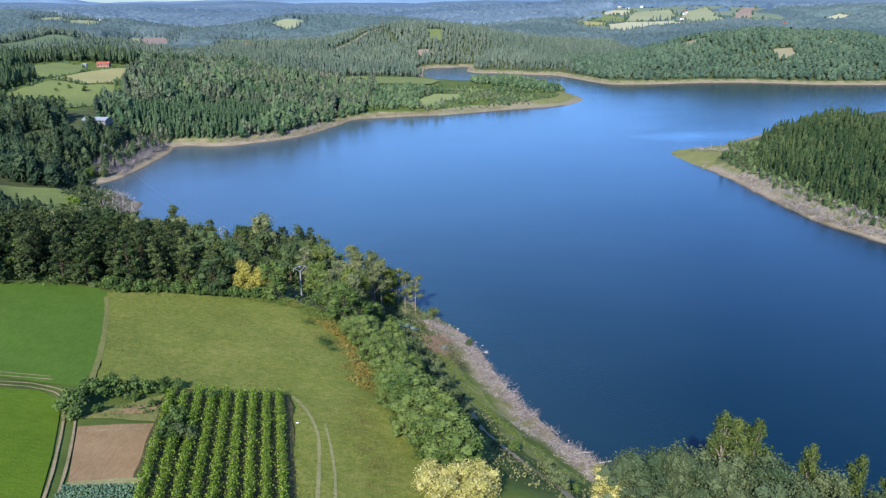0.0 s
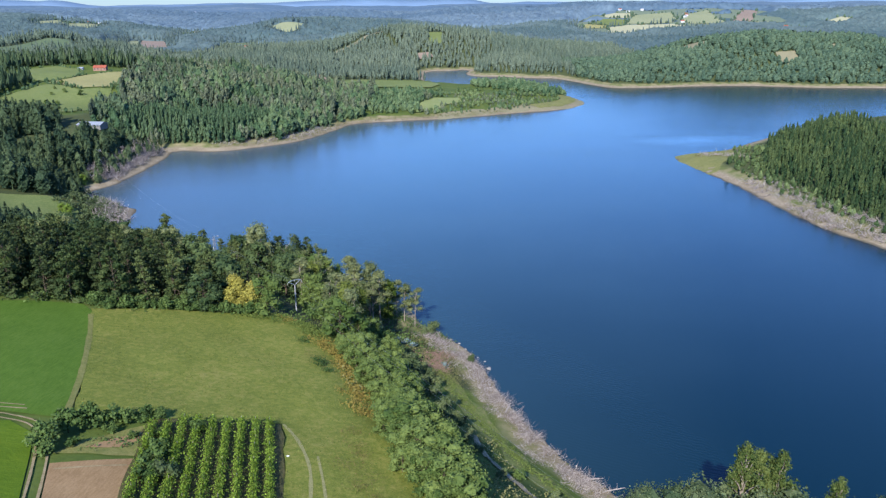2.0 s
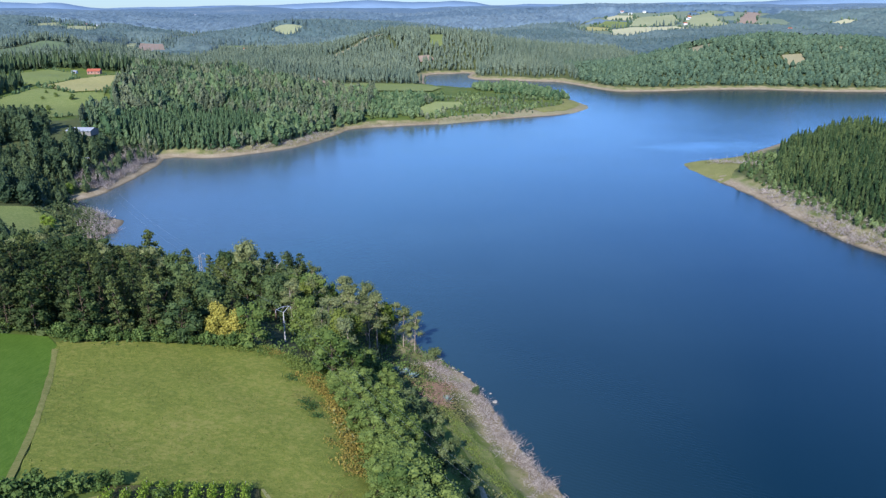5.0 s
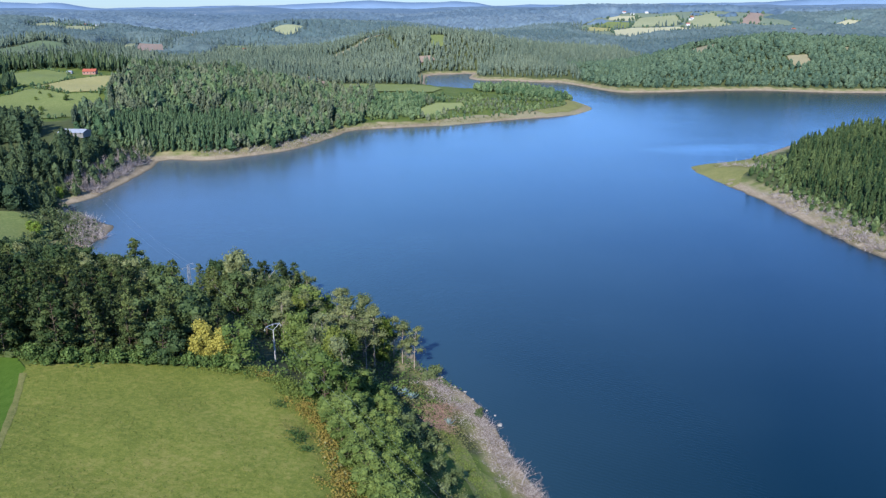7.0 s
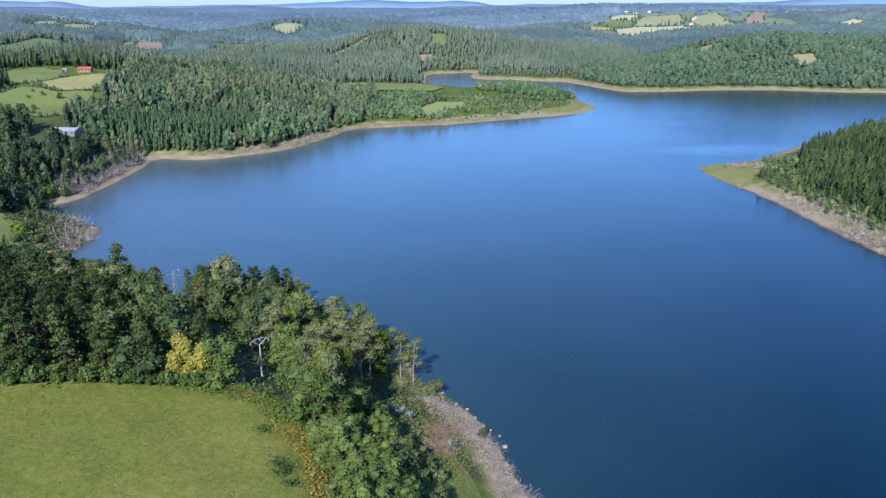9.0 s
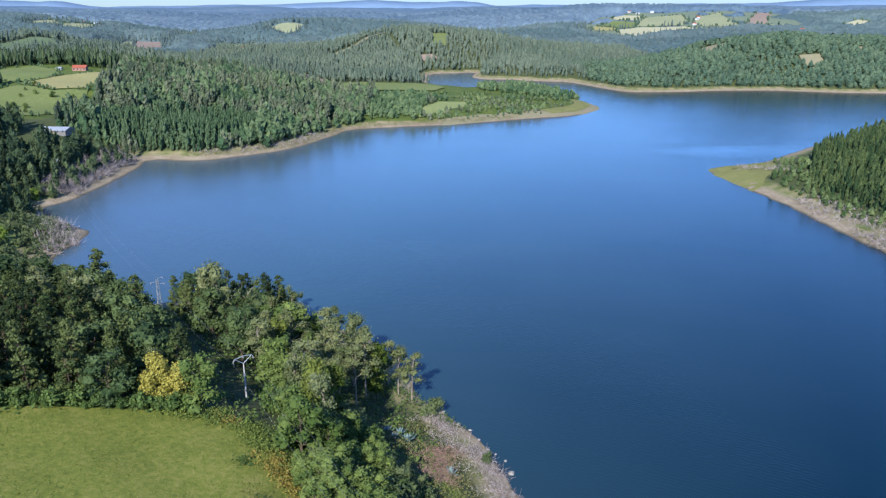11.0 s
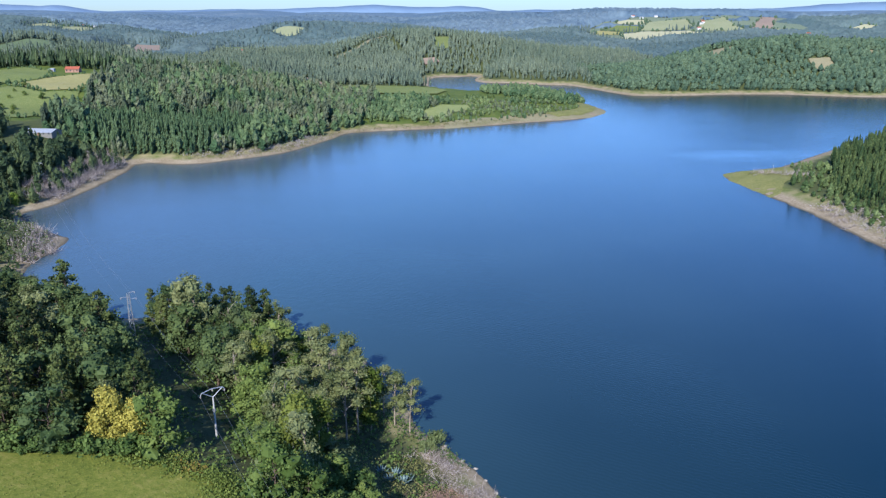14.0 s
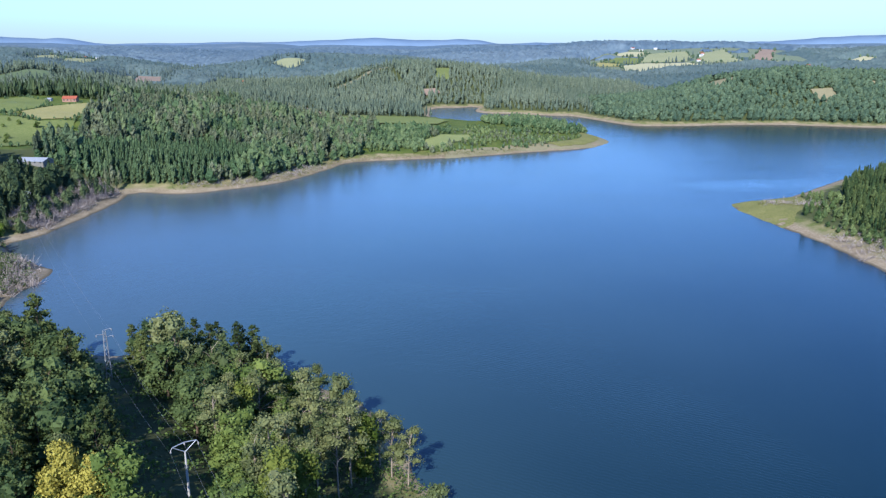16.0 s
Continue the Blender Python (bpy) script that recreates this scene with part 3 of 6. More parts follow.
for fname, outline, fmat, flabel in FIELDS:
    far_y = outline[0][1]
    lift = 0.12 if fname == "point_meadow" else 0.4 if far_y < 1000 else 1.3
    sheet(fname, outline, fmat, flabel, "field", 2.5 if lift < 0.3 else 5.0 if far_y < 1000 else 14.0, lift, wobble=1.0)
FARM = np.array([(335, 1960), (395, 1780), (600, 1880), (700, 1890), (830, 1850), (850, 2110), (640, 2210), (440, 2230), (370, 2120)], float)
sheet("farmland", [tuple(o) for o in FARM], M_FARROUGH, "pale grassland below the hilltop village", "grassland", 16.0, 0.5)
sheet("lakeside_grass", [(-4, 689), (29, 710), (64, 731), (99, 748), (126, 763), (148, 795), (155, 820), (151, 860), (141, 885), (130, 850), (122, 800), (102, 776), (65, 755), (29, 730), (-4, 706)], M_FARHAY,
      "yellowish grass rim round the peninsula", "grass", 4.0, 0.1, wobble=1.5)
OPEN = [np.array(o, float) for _, o, _, _ in FIELDS]

# ---- foliage ----
M_OAK = leaf_material("oak_leaves", (0.066, 0.108, 0.026), (0.190, 0.245, 0.066), through=0.35)
M_DARK = leaf_material("dark_evergreen", (0.018, 0.033, 0.012), (0.068, 0.090, 0.031))
M_FIR = leaf_material("green_pine_needles", (0.030, 0.052, 0.016), (0.118, 0.145, 0.047), through=0.25)
M_HOLM = leaf_material("dark_oak_leaves", (0.032, 0.058, 0.022), (0.105, 0.145, 0.052), through=0.25)
M_PINE = leaf_material("pine_needles", (0.074, 0.098, 0.036), (0.232, 0.250, 0.108), through=0.35)
M_GUM = leaf_material("eucalyptus_leaves", (0.078, 0.108, 0.044), (0.225, 0.245, 0.110), through=0.35)
M_GOLD = leaf_material("chestnut_bloom", (0.20, 0.18, 0.030), (0.42, 0.375, 0.085))
M_BLOOM = leaf_material("pale_chestnut_bloom", (0.26, 0.25, 0.05), (0.56, 0.50, 0.20), 0.9)
M_OLIVE = leaf_material("young_gum_leaves", (0.055, 0.090, 0.014), (0.180, 0.210, 0.045), through=0.35)
M_TALLGUM = leaf_material("olive_gum_leaves", (0.040, 0.068, 0.016), (0.136, 0.164, 0.044), 0.7, through=0.25)
M_NEARGUM = leaf_material("grey_gum_leaves", (0.050, 0.078, 0.032), (0.160, 0.188, 0.084), 0.6, through=0.3)
M_GREYOAK = leaf_material("grey_oak_leaves", (0.046, 0.076, 0.034), (0.150, 0.184, 0.084), 0.6, through=0.3)
M_LIME = leaf_material("fresh_bush_leaves", (0.085, 0.150, 0.020), (0.200, 0.275, 0.050), through=0.3)
M_SHRUB = leaf_material("shrub_leaves", (0.044, 0.082, 0.022), (0.125, 0.180, 0.050), through=0.3)
M_WILLOW = leaf_material("willow_leaves", (0.06, 0.088, 0.034), (0.15, 0.182, 0.078))
M_FERN = leaf_material("rusty_bracken", (0.15, 0.135, 0.028), (0.27, 0.205, 0.050))
M_WEED = leaf_material("dry_brown_weeds", (0.095, 0.095, 0.028), (0.190, 0.160, 0.055), 0.8)
M_GREEN_FERN = leaf_material("green_bracken", (0.080, 0.120, 0.020), (0.170, 0.210, 0.052))
M_DEADLEAF = leaf_material("dry_twig_tops", (0.13, 0.10, 0.085), (0.48, 0.42, 0.38), 0.9, 0.1)
M_TURF = leaf_material("grass_tufts", (0.078, 0.108, 0.020), (0.165, 0.184, 0.040), 0.9, 0.1)
M_AGAVE = leaf_material("blue_agave", (0.12, 0.17, 0.165), (0.20, 0.275, 0.26), through=0.05)
M_VINE = leaf_material("vine_leaves", (0.110, 0.178, 0.018), (0.250, 0.340, 0.048), 0.9, through=0.35)
M_WOOD_OAK = leaf_material("wood_of_oaks", (0.050, 0.095, 0.046), (0.136, 0.190, 0.092), 0.15, 0.1, "attr", 0.9)
M_WOOD_GUM = leaf_material("eucalyptus_plantation", (0.024, 0.050, 0.021), (0.080, 0.112, 0.042), 0.15, 0.1, "attr", 0.8)
# dark evergreen leaves, with shade among the trees put into the colour too
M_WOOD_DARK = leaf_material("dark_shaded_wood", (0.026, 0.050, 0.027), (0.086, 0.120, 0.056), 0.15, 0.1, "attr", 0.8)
M_WOOD_HILL = leaf_material("hill_pine_wood", (0.052, 0.090, 0.052), (0.140, 0.185, 0.098), 0.15, 0.1, "attr", 0.9)
M_WOOD_YOUNG = leaf_material("young_conifers", (0.050, 0.092, 0.046), (0.100, 0.150, 0.076), 0.15, 0.1, "attr", 0.9)
M_WOOD_GREY = leaf_material("grey_gum_wood", (0.066, 0.090, 0.056), (0.152, 0.174, 0.108), 0.15, 0.1, "attr", 0.8)
M_DRYSCRUB = leaf_material("olive_dry_scrub", (0.11, 0.12, 0.04), (0.23, 0.22, 0.09), through=0.2)
M_WOOD_FRESH = leaf_material("fresh_shrubs", (0.052, 0.090, 0.034), (0.165, 0.215, 0.090), 0.3, 0.15, "attr", 0.8)
# distance haze is put into the far woods' leaf colours: bluer and paler
M_WOOD_HAZE = leaf_material("glaucous_plantation", (0.094, 0.130, 0.100), (0.145, 0.180, 0.130), 0.15, 0.1, "attr", 1.6)
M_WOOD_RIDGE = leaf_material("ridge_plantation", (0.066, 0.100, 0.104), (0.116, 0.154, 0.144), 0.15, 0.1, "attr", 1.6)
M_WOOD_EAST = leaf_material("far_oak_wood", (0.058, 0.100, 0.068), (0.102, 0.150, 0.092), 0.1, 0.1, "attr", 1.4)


def canopy_material(name, dark, light):
    m = Mat(name, 0.9, 0.05)
    f = m.math("ADD", m.math("MULTIPLY", m.attr("tint"), 0.7), m.math("MULTIPLY", m.noise(3.5, 3, 0.7), 0.3))
    m.color(m.ramp(f, [(0.15, dark), (0.85, light)]))
    m.bump(m.noise(3.0, 3, 0.7), 1.6, 0.6)
    return m.m


# haze mixed into the tree-top colours, bluer for the farther woods
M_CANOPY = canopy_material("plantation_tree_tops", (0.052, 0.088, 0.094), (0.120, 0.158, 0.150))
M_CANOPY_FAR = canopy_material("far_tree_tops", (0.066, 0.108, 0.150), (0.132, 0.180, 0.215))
M_BARK = simple("brown_bark", (0.10, 0.075, 0.055), 0.95, 0.1, 0.4, 0.4)
M_PALE_BARK = simple("pale_bark", (0.25, 0.21, 0.165), 0.9, 0.1, 0.3, 0.5)
M_DEAD = leaf_material("bleached_twigs", (0.14, 0.115, 0.10), (0.45, 0.395, 0.37), 0.9, 0.05)
M_DULLDEAD = leaf_material("grey_dead_scrub", (0.17, 0.14, 0.125), (0.40, 0.35, 0.33), 0.9, 0.05)
M_REDDEAD = simple("brown_dead_leaves", (0.26, 0.17, 0.13), 0.95, 0.1, 0.35, 0.8)

rng = np.random.default_rng(7)


def tufts(c, n, size, r, loose=0.5):
    """Bent four-cornered leaf tufts at places c that face n."""
    k = len(c)
    n = n + r.normal(0, loose, (k, 3))
    n /= np.linalg.norm(n, axis=1)[:, None] + 1e-9
    a = np.cross(n, r.normal(0, 1, (k, 3)))
    a /= np.linalg.norm(a, axis=1)[:, None] + 1e-9
    b = np.cross(n, a)
    s = size * r.uniform(0.6, 1.35, (k, 1))
    w = r.uniform(0.55, 1.0, (k, 1))
    v = np.stack([c - a * s * 0.5, c - b * s * w * 0.5 + n * s * 0.22, c + a * s * 0.55, c + b * s * w * 0.5 - n * s * 0.12], 1)
    return v.reshape(-1, 3), np.arange(4 * k).reshape(-1, 4)


def clumps(centres, radii, per, size, r, squash=0.8, up=0.25, loose=0.5):
    """Leaf tufts over the outsides of rounded clumps."""
    cs, ns = [], []
    for c, rad in zip(centres, radii):
        d = r.normal(0, 1, (per, 3))
        d[:, 2] += up
        d /= np.linalg.norm(d, axis=1)[:, None]
        lump = 1 + 0.18 * np.sin(d[:, :1] * 7 + c[0]) * np.cos(d[:, 1:2] * 6 + c[1])
        p = d * rad * lump * r.uniform(0.62, 1.05, (per, 1))
        p[:, 2] *= squash
        cs.append(p + c)
        ns.append(d)
    return tufts(np.concatenate(cs), np.concatenate(ns), size, r, loose)


def cube_ball():
    """A ball of 26 corners and 24 faces."""
    v, f, seen = [], [], {}
    for axis in range(3):
        for end in (-1, 1):
            g = {}
            for i in (-1, 0, 1):
                for j in (-1, 0, 1):
                    q = [0, 0, 0]
                    q[axis], q[(axis + 1) % 3], q[(axis + 2) % 3] = end, i, j
                    if tuple(q) not in seen:
                        seen[tuple(q)] = len(v)
                        v.append(q)
                    g[i, j] = seen[tuple(q)]
            for i in (-1, 0):
                for j in (-1, 0):
                    c = (g[i, j], g[i + 1, j], g[i + 1, j + 1], g[i, j + 1])
                    f.append(c if end > 0 else c[::-1])
    v = np.array(v, float)
    return v / np.linalg.norm(v, axis=1)[:, None], np.array(f)


BALL = cube_ball()


def lumps(centres, radii, r, squash=0.8, jag=0.16):
    """Uneven closed masses of foliage."""
    v, f = BALL
    out = []
    for c, rad in zip(centres, radii):
        p = v * rad * (1 + r.normal(0, jag, (len(v), 1)))
        p[:, 2] *= squash
        out.append((p + c, f))
    return join(out)


def hull(kind, h, rings, sides, seed, jag=0.27):
    """The ragged outline of a far tree's crown as one closed skin."""
    r = np.random.default_rng(seed)
    low, wide = {"cone": (0.08, lambda z: 0.185 * (1 - z) ** 0.75 + 0.012), "column": (0.05, lambda z: 0.125 * np.sin(np.pi * (0.3 + 0.66 * z)) ** 0.8 + 0.008), "gum": (0.22, lambda z: 0.15 * np.sin(np.pi * (0.12 + 0.84 * z)) + 0.01),
                 "pine": (0.3, lambda z: 0.19 * np.sin(np.pi * (0.18 + 0.78 * z)) + 0.01), "oak": (0.04, lambda z: 0.36 * np.sqrt(np.clip(1 - ((z - 0.4) / 0.61) ** 2, 0.01, 1)))}[kind]
    lean = r.normal(0, 0.02 * h, 2)
    rows = []
    for k, z in enumerate(np.linspace(low, 1.0, rings)):
        u = (z - low) / (1 - low)
        a = np.arange(sides) * 6.283 / sides + 0.5 * k + r.normal(0, 0.12, sides)
        w = wide(z if kind == "oak" else u) * h * (1 + (0.2 if k % 2 else -0.12) * (kind != "oak")) * (1 + r.normal(0, jag, sides))
        w = w if 0 < k < rings - 1 else w * 0.45
        rows.append(np.stack([np.cos(a) * w + lean[0] * z, np.sin(a) * w + lean[1] * z, z * h + r.normal(0, 0.025 * h, sides)], 1))
    f = [(i * sides + j, i * sides + (j + 1) % sides, (i + 1) * sides + (j + 1) % sides, (i + 1) * sides + j) for i in range(rings - 1) for j in range(sides)]
    return np.concatenate(rows), np.array(f)


def tube(points, radii, sides=6):
    """A tapering round limb along points."""
    p = np.array(points, float)
    t = np.gradient(p, axis=0)
    t /= np.linalg.norm(t, axis=1)[:, None] + 1e-9
    ref = np.where(np.abs(t[:, 2:3]) > 0.9, np.array([[1.0, 0, 0]]), np.array([[0, 0, 1.0]]))
    u = np.cross(t, ref)
    u /= np.linalg.norm(u, axis=1)[:, None] + 1e-9
    w = np.cross(t, u)
    ang = np.linspace(0, 2 * np.pi, sides, endpoint=False)
    ring = u[:, None] * np.cos(ang)[None, :, None] + w[:, None] * np.sin(ang)[None, :, None]
    v = (p[:, None] + ring * np.array(radii)[:, None, None]).reshape(-1, 3)
    f = [(i * sides + j, i * sides + (j + 1) % sides, (i + 1) * sides + (j + 1) % sides, (i + 1) * sides + j) for i in range(len(p) - 1) for j in range(sides)]
    return v, np.array(f)


def join(pieces):
    vs, fs, n = [], [], 0
    for v, f in pieces:
        vs.append(v)
        fs.append(np.asarray(f) + n)
        n += len(v)
    return np.concatenate(vs), np.concatenate(fs)


def crown_shape(kind, h, r):
    """Clump centres and radii of a crown h metres high, and the height at which it starts."""
    if kind == "oak":
        n = 16
        a, q = np.arange(n) * 2.4 + r.normal(0, 0.3, n), np.sqrt(r.uniform(0.1, 1, n))
        z = r.permutation(np.linspace(0.15, 0.86, n))
        wide = 0.29 * h * np.sqrt(np.clip(1 - ((z - 0.42) / 0.52) ** 2, 0.1, 1))
        c = np.stack([np.cos(a) * q * wide, np.sin(a) * q * wide, z * h], 1)
        return c, r.uniform(0.15, 0.22, n) * h
    if kind == "pine":
        n = 13
        a, z = r.uniform(0, 6.28, n), np.sort(r.uniform(0.46, 0.96, n))
        wide = 0.17 * h * (1.15 - z) / 0.5 * r.uniform(0.4, 1.2, n)
        c = np.stack([np.cos(a) * wide, np.sin(a) * wide, z * h], 1)
        return c, (0.085 + 0.055 * r.uniform(0, 1, n)) * h
    if kind == "fir":
        n = 30
        a, z = np.arange(n) * 2.4 + r.normal(0, 0.4, n), 0.03 + 0.93 * np.linspace(0, 1, n) ** 1.25
        wide = (0.235 * (1 - z) ** 0.72 + 0.006) * h * r.uniform(0.6, 1.12, n)
        c = np.stack([np.cos(a) * wide, np.sin(a) * wide, z * h], 1)
        return c, (0.052 + 0.075 * (1 - z)) * h * r.uniform(0.85, 1.25, n)
    if kind == "cone":
        n = 10
        a, z = r.uniform(0, 6.28, n), np.linspace(0.25, 0.96, n)
        wide = 0.14 * h * (1.02 - z) * r.uniform(0.5, 1.2, n)
        c = np.stack([np.cos(a) * wide, np.sin(a) * wide, z * h], 1)
        return c, (0.045 + 0.13 * (1 - z)) * h
    if kind == "spire":
        n = 34
        a, z = r.uniform(0, 6.28, n), np.linspace(0.16, 0.97, n)
        wide = 0.15 * h * np.sqrt(np.clip(1.02 - z, 0, 1)) * r.uniform(0.45, 1.15, n)
        c = np.stack([np.cos(a) * wide, np.sin(a) * wide, z * h], 1)
        return c, (0.042 + 0.045 * (1 - z)) * h
    if kind == "gum":
        n = 16
        a, z = r.uniform(0, 6.28, n), r.uniform(0.24, 0.95, n)
        wide = 0.13 * h * r.uniform(0.2, 1.2, n)
        c = np.stack([np.cos(a) * wide, np.sin(a) * wide, z * h], 1)
        return c, r.uniform(0.09, 0.15, n) * h
    n = 9
    a, q = r.uniform(0, 6.28, n), np.sqrt(r.uniform(0, 1, n))
    c = np.stack([np.cos(a) * q * 0.42 * h, np.sin(a) * q * 0.42 * h, r.uniform(0.25, 0.7, n) * h], 1)
    return c, r.uniform(0.2, 0.33, n) * h


def tree_meshes(kind, h, per, size, seed):
    """Trunk with limbs, and crown, as arrays."""
    r = np.random.default_rng(seed)
    c, rad = crown_shape(kind, h, r)
    bend = r.normal(0, 0.035 * h, 2)
    top = 0.8 if kind in ("pine", "cone", "gum", "spire", "fir") else 0.6
    zs = np.linspace(0, top, 6)
    spine = np.stack([bend[0] * zs ** 2, bend[1] * zs ** 2, zs * h], 1)
    spine[0, 2] = -0.6
    base = {"oak": 0.022, "pine": 0.014, "cone": 0.012, "gum": 0.013, "bush": 0.012, "fir": 0.009}.get(kind, 0.02) * h
    parts = [tube(spine, base * (1.05 - zs / top * 0.85), 7)]
    for k in range(len(c)):
        zc = min(c[k, 2] * 0.82, top * h * 0.95)
        s = np.array([np.interp(zc, spine[:, 2], spine[:, 0]), np.interp(zc, spine[:, 2], spine[:, 1]), zc])
        m = (s + c[k]) / 2 + (0, 0, 0.02 * h)
        parts.append(tube([s, m, c[k]], [base * 0.4, base * 0.25, base * 0.1], 4))
    c = c + np.stack([np.interp(c[:, 2], spine[:, 2], spine[:, 0]), np.interp(c[:, 2], spine[:, 2], spine[:, 1]), 0 * c[:, 2]], 1)
    squash = {"oak": 0.8, "pine": 0.62, "cone": 1.0, "gum": 1.15, "spire": 1.35, "fir": 0.72}.get(kind, 0.85)
    return join(parts), join([lumps(c, rad * 0.5, r, squash, 0.3), clumps(c, rad, per, size, r, squash)])


def empty(name, label, category, group="", kind=""):
    ob = new(name)
    ob.empty_display_size = 0.5
    return tagged(ob, label, category, group, kind)


def part(name, arrays, material, parent, label="", smooth=True):
    """A mesh under a thing or under a part."""
    v, f = arrays
    ob = new(name, mesh_from(name, v, f, material, smooth))
    ob.parent = parent
    if label:
        tagged(ob, label)
    return ob


def tree(name, kind, h, per, size, seed, leaf, bark, label, category="tree", group="trees on the bank"):
    root = empty(name, label, category, group)
    trunk, crown = tree_meshes(kind, h, per, size, seed)
    part("trunk", trunk, bark, root)
    part("crown", crown, leaf, root, smooth=False)
    return root


def twigs_on(h, n, seed):
    """Thin bare twigs round the upper trunk of a dead tree."""
    r = np.random.default_rng(seed)
    a, z = r.uniform(0, 6.28, n), r.uniform(0.3, 0.95, n) * h
    d = np.stack([np.cos(a), np.sin(a), r.uniform(0.1, 1.0, n)], 1)
    c = np.stack([0 * a, 0 * a, z], 1) + d * 0.4
    e = c + d * r.uniform(0.8, 2.2, (n, 1))
    s = np.cross(d, (0, 0, 1.0)) * 0.035
    u = np.array([0, 0, 0.035])
    v = np.stack([c + s, c - s + u, c - s - u, e], 1).reshape(-1, 3)
    i = np.arange(n)[:, None] * 4
    return v, np.concatenate([i + [0, 1, 3], i + [1, 2, 3], i + [2, 0, 3]])


def stand(x, y, turn=0.0, size=1.0, tall=1.0, sink=0.1):
    """The pose of a plant on the ground."""
    return pose(x, y, height(x, y) - sink, 0, 0, turn) @ Matrix.Diagonal((size, size, size * tall, 1))


def copy_at(ob, m):
    """A copy whose size is the pose's own, whatever the size of the first one."""
    return copy_thing(ob, m @ Matrix.Diagonal((*[1 / v for v in ob.scale], 1)))


PROTOS = {
    "oak": [tree("oak_tree", "oak", 10, 70, 0.38, 11 + k, M_OAK, M_BARK, "broad leafy green oak tree on the bank") for k in range(4)],
    "pine": [tree("pine_tree", "pine", 14, 80, 0.34, 31 + k, M_PINE, M_PALE_BARK, "tall maritime pine with a bare pale trunk") for k in range(5)],
    "gum": [tree("eucalyptus_tree", "gum", 14, 75, 0.37, 51 + k, M_GUM, M_PALE_BARK, "slender grey-green eucalyptus with a pale trunk") for k in range(3)],
    "olive": [tree("young_eucalyptus_tree", "gum", 11, 90, 0.38, 61 + k, M_OLIVE, M_PALE_BARK, "young yellow-green eucalyptus beside the water") for k in range(2)],
    "tall": [tree("tall_eucalyptus_tree", "spire", 18, 150, 0.24, 66 + k, M_TALLGUM, M_PALE_BARK, "tall dense olive eucalyptus at the shore") for k in range(2)],
    "gold": [tree("chestnut_tree", "oak", 8, 300, 0.30, 71 + k, M_GOLD, M_BARK, "sweet chestnut covered in pale yellow blossom") for k in range(2)],
    "holm": [tree("oak_tree", "oak", 10, 70, 0.38, 141 + k, M_HOLM, M_BARK, "dark bluish-green oak at the edge of the meadow") for k in range(3)],
    "bloom": [tree("chestnut_tree", "oak", 8, 240, 0.24, 73 + k, M_BLOOM, M_BARK, "round sweet chestnut thick with cream catkins") for k in range(2)],
    "near_oak": [tree("oak_tree", "oak", 10, 260, 0.24, 111 + k, M_GREYOAK, M_BARK, "dense grey-green oak at the foot of the slope") for k in range(2)],
    "near_gum": [tree("eucalyptus_tree", "gum", 14, 190, 0.28, 121 + k, M_NEARGUM, M_PALE_BARK, "grey-green eucalyptus at the foot of the slope") for k in range(2)],
    "bush": [tree("bush", "bush", 3, 52, 0.34, 81 + k, M_SHRUB, M_BARK, "low rounded green bush", "bush", "bushes") for k in range(3)],
    "lime": [tree("bush", "oak", 6, 90, 0.34, 151 + k, M_LIME, M_BARK, "fresh yellow-green rounded bush beside the inlet", "bush", "bushes") for k in range(2)],
    "fir": [tree("pine_tree", "fir", 14, 42, 0.44, 131 + k, M_FIR, M_BARK, "dense conical green pine at the field edge") for k in range(5)],
    "dark": [tree("cypress_tree", "fir", 14, 34, 0.48, 101 + k, M_DARK, M_BARK, "dense dark green evergreen at the field edge") for k in range(3)],
    "willow": [tree("willow_bush", "bush", 4, 50, 0.36, 91 + k, M_WILLOW, M_BARK, "grey-green willow bush near the shore", "bush", "bushes") for k in range(2)],
}
used = set()


def plant(kind, x, y, h, r=rng, tall=1.0):
    """Place a tree of about h metres; the first of each prototype is moved, the others are copies."""
    if abs(x + 38.3 - (191 - y) * 0.25) < 4.6 and 172 < y < 189.5:
        return None  # the ground before the power pole lies open
    pool = PROTOS[kind]
    k = int(r.integers(len(pool)))
    ob = pool[k]
    real = {"oak": 9.6, "holm": 9.6, "lime": 5.8, "near_oak": 9.6, "near_gum": 14.3, "pine": 14.3, "gum": 14.3, "olive": 11.2, "gold": 7.6, "bloom": 7.6, "tall": 18.6, "dark": 14.2, "fir": 14.2, "bush": 2.9, "willow": 3.9}[kind]
    m = stand(x, y, float(r.uniform(0, 360)), h / real / tall, tall)
    if (kind, k) in used:
        return copy_at(ob, m)
    used.add((kind, k))
    ob.matrix_basis = m
    return ob


# trees with a place of their own: kind, x, y, height
MARKED = [("gold", -51.6, 182.6, 8.8), ("gold", -48.2, 182.6, 7.6), ("fir", -95, 257, 20.5), ("fir", -74, 229, 15.5), ("gum", -60.4, 249, 20.5), ("gum", -52, 246, 18.5), ("olive", -40, 226, 13), ("pine", -29, 212, 14), ("pine", -19.4, 219, 17.3),
          ("pine", -12.4, 226, 12.8), ("pine", -9, 223, 13.1), ("pine", -15, 229, 13.5), ("pine", -27.4, 224, 17.3), ("pine", -31, 235, 17), ("pine", -39, 232, 16.4), ("olive", -17, 222, 14), ("pine", -23, 226, 15), ("pine", -21, 214, 15), ("gum", -22, 181, 13), ("olive", -26, 190, 13),
          ("pine", -79, 216, 17), ("olive", -23, 196, 12), ("bush", -83, 172, 3.2), ("bloom", 26, 104, 7), ("oak", -106, 177, 9)]
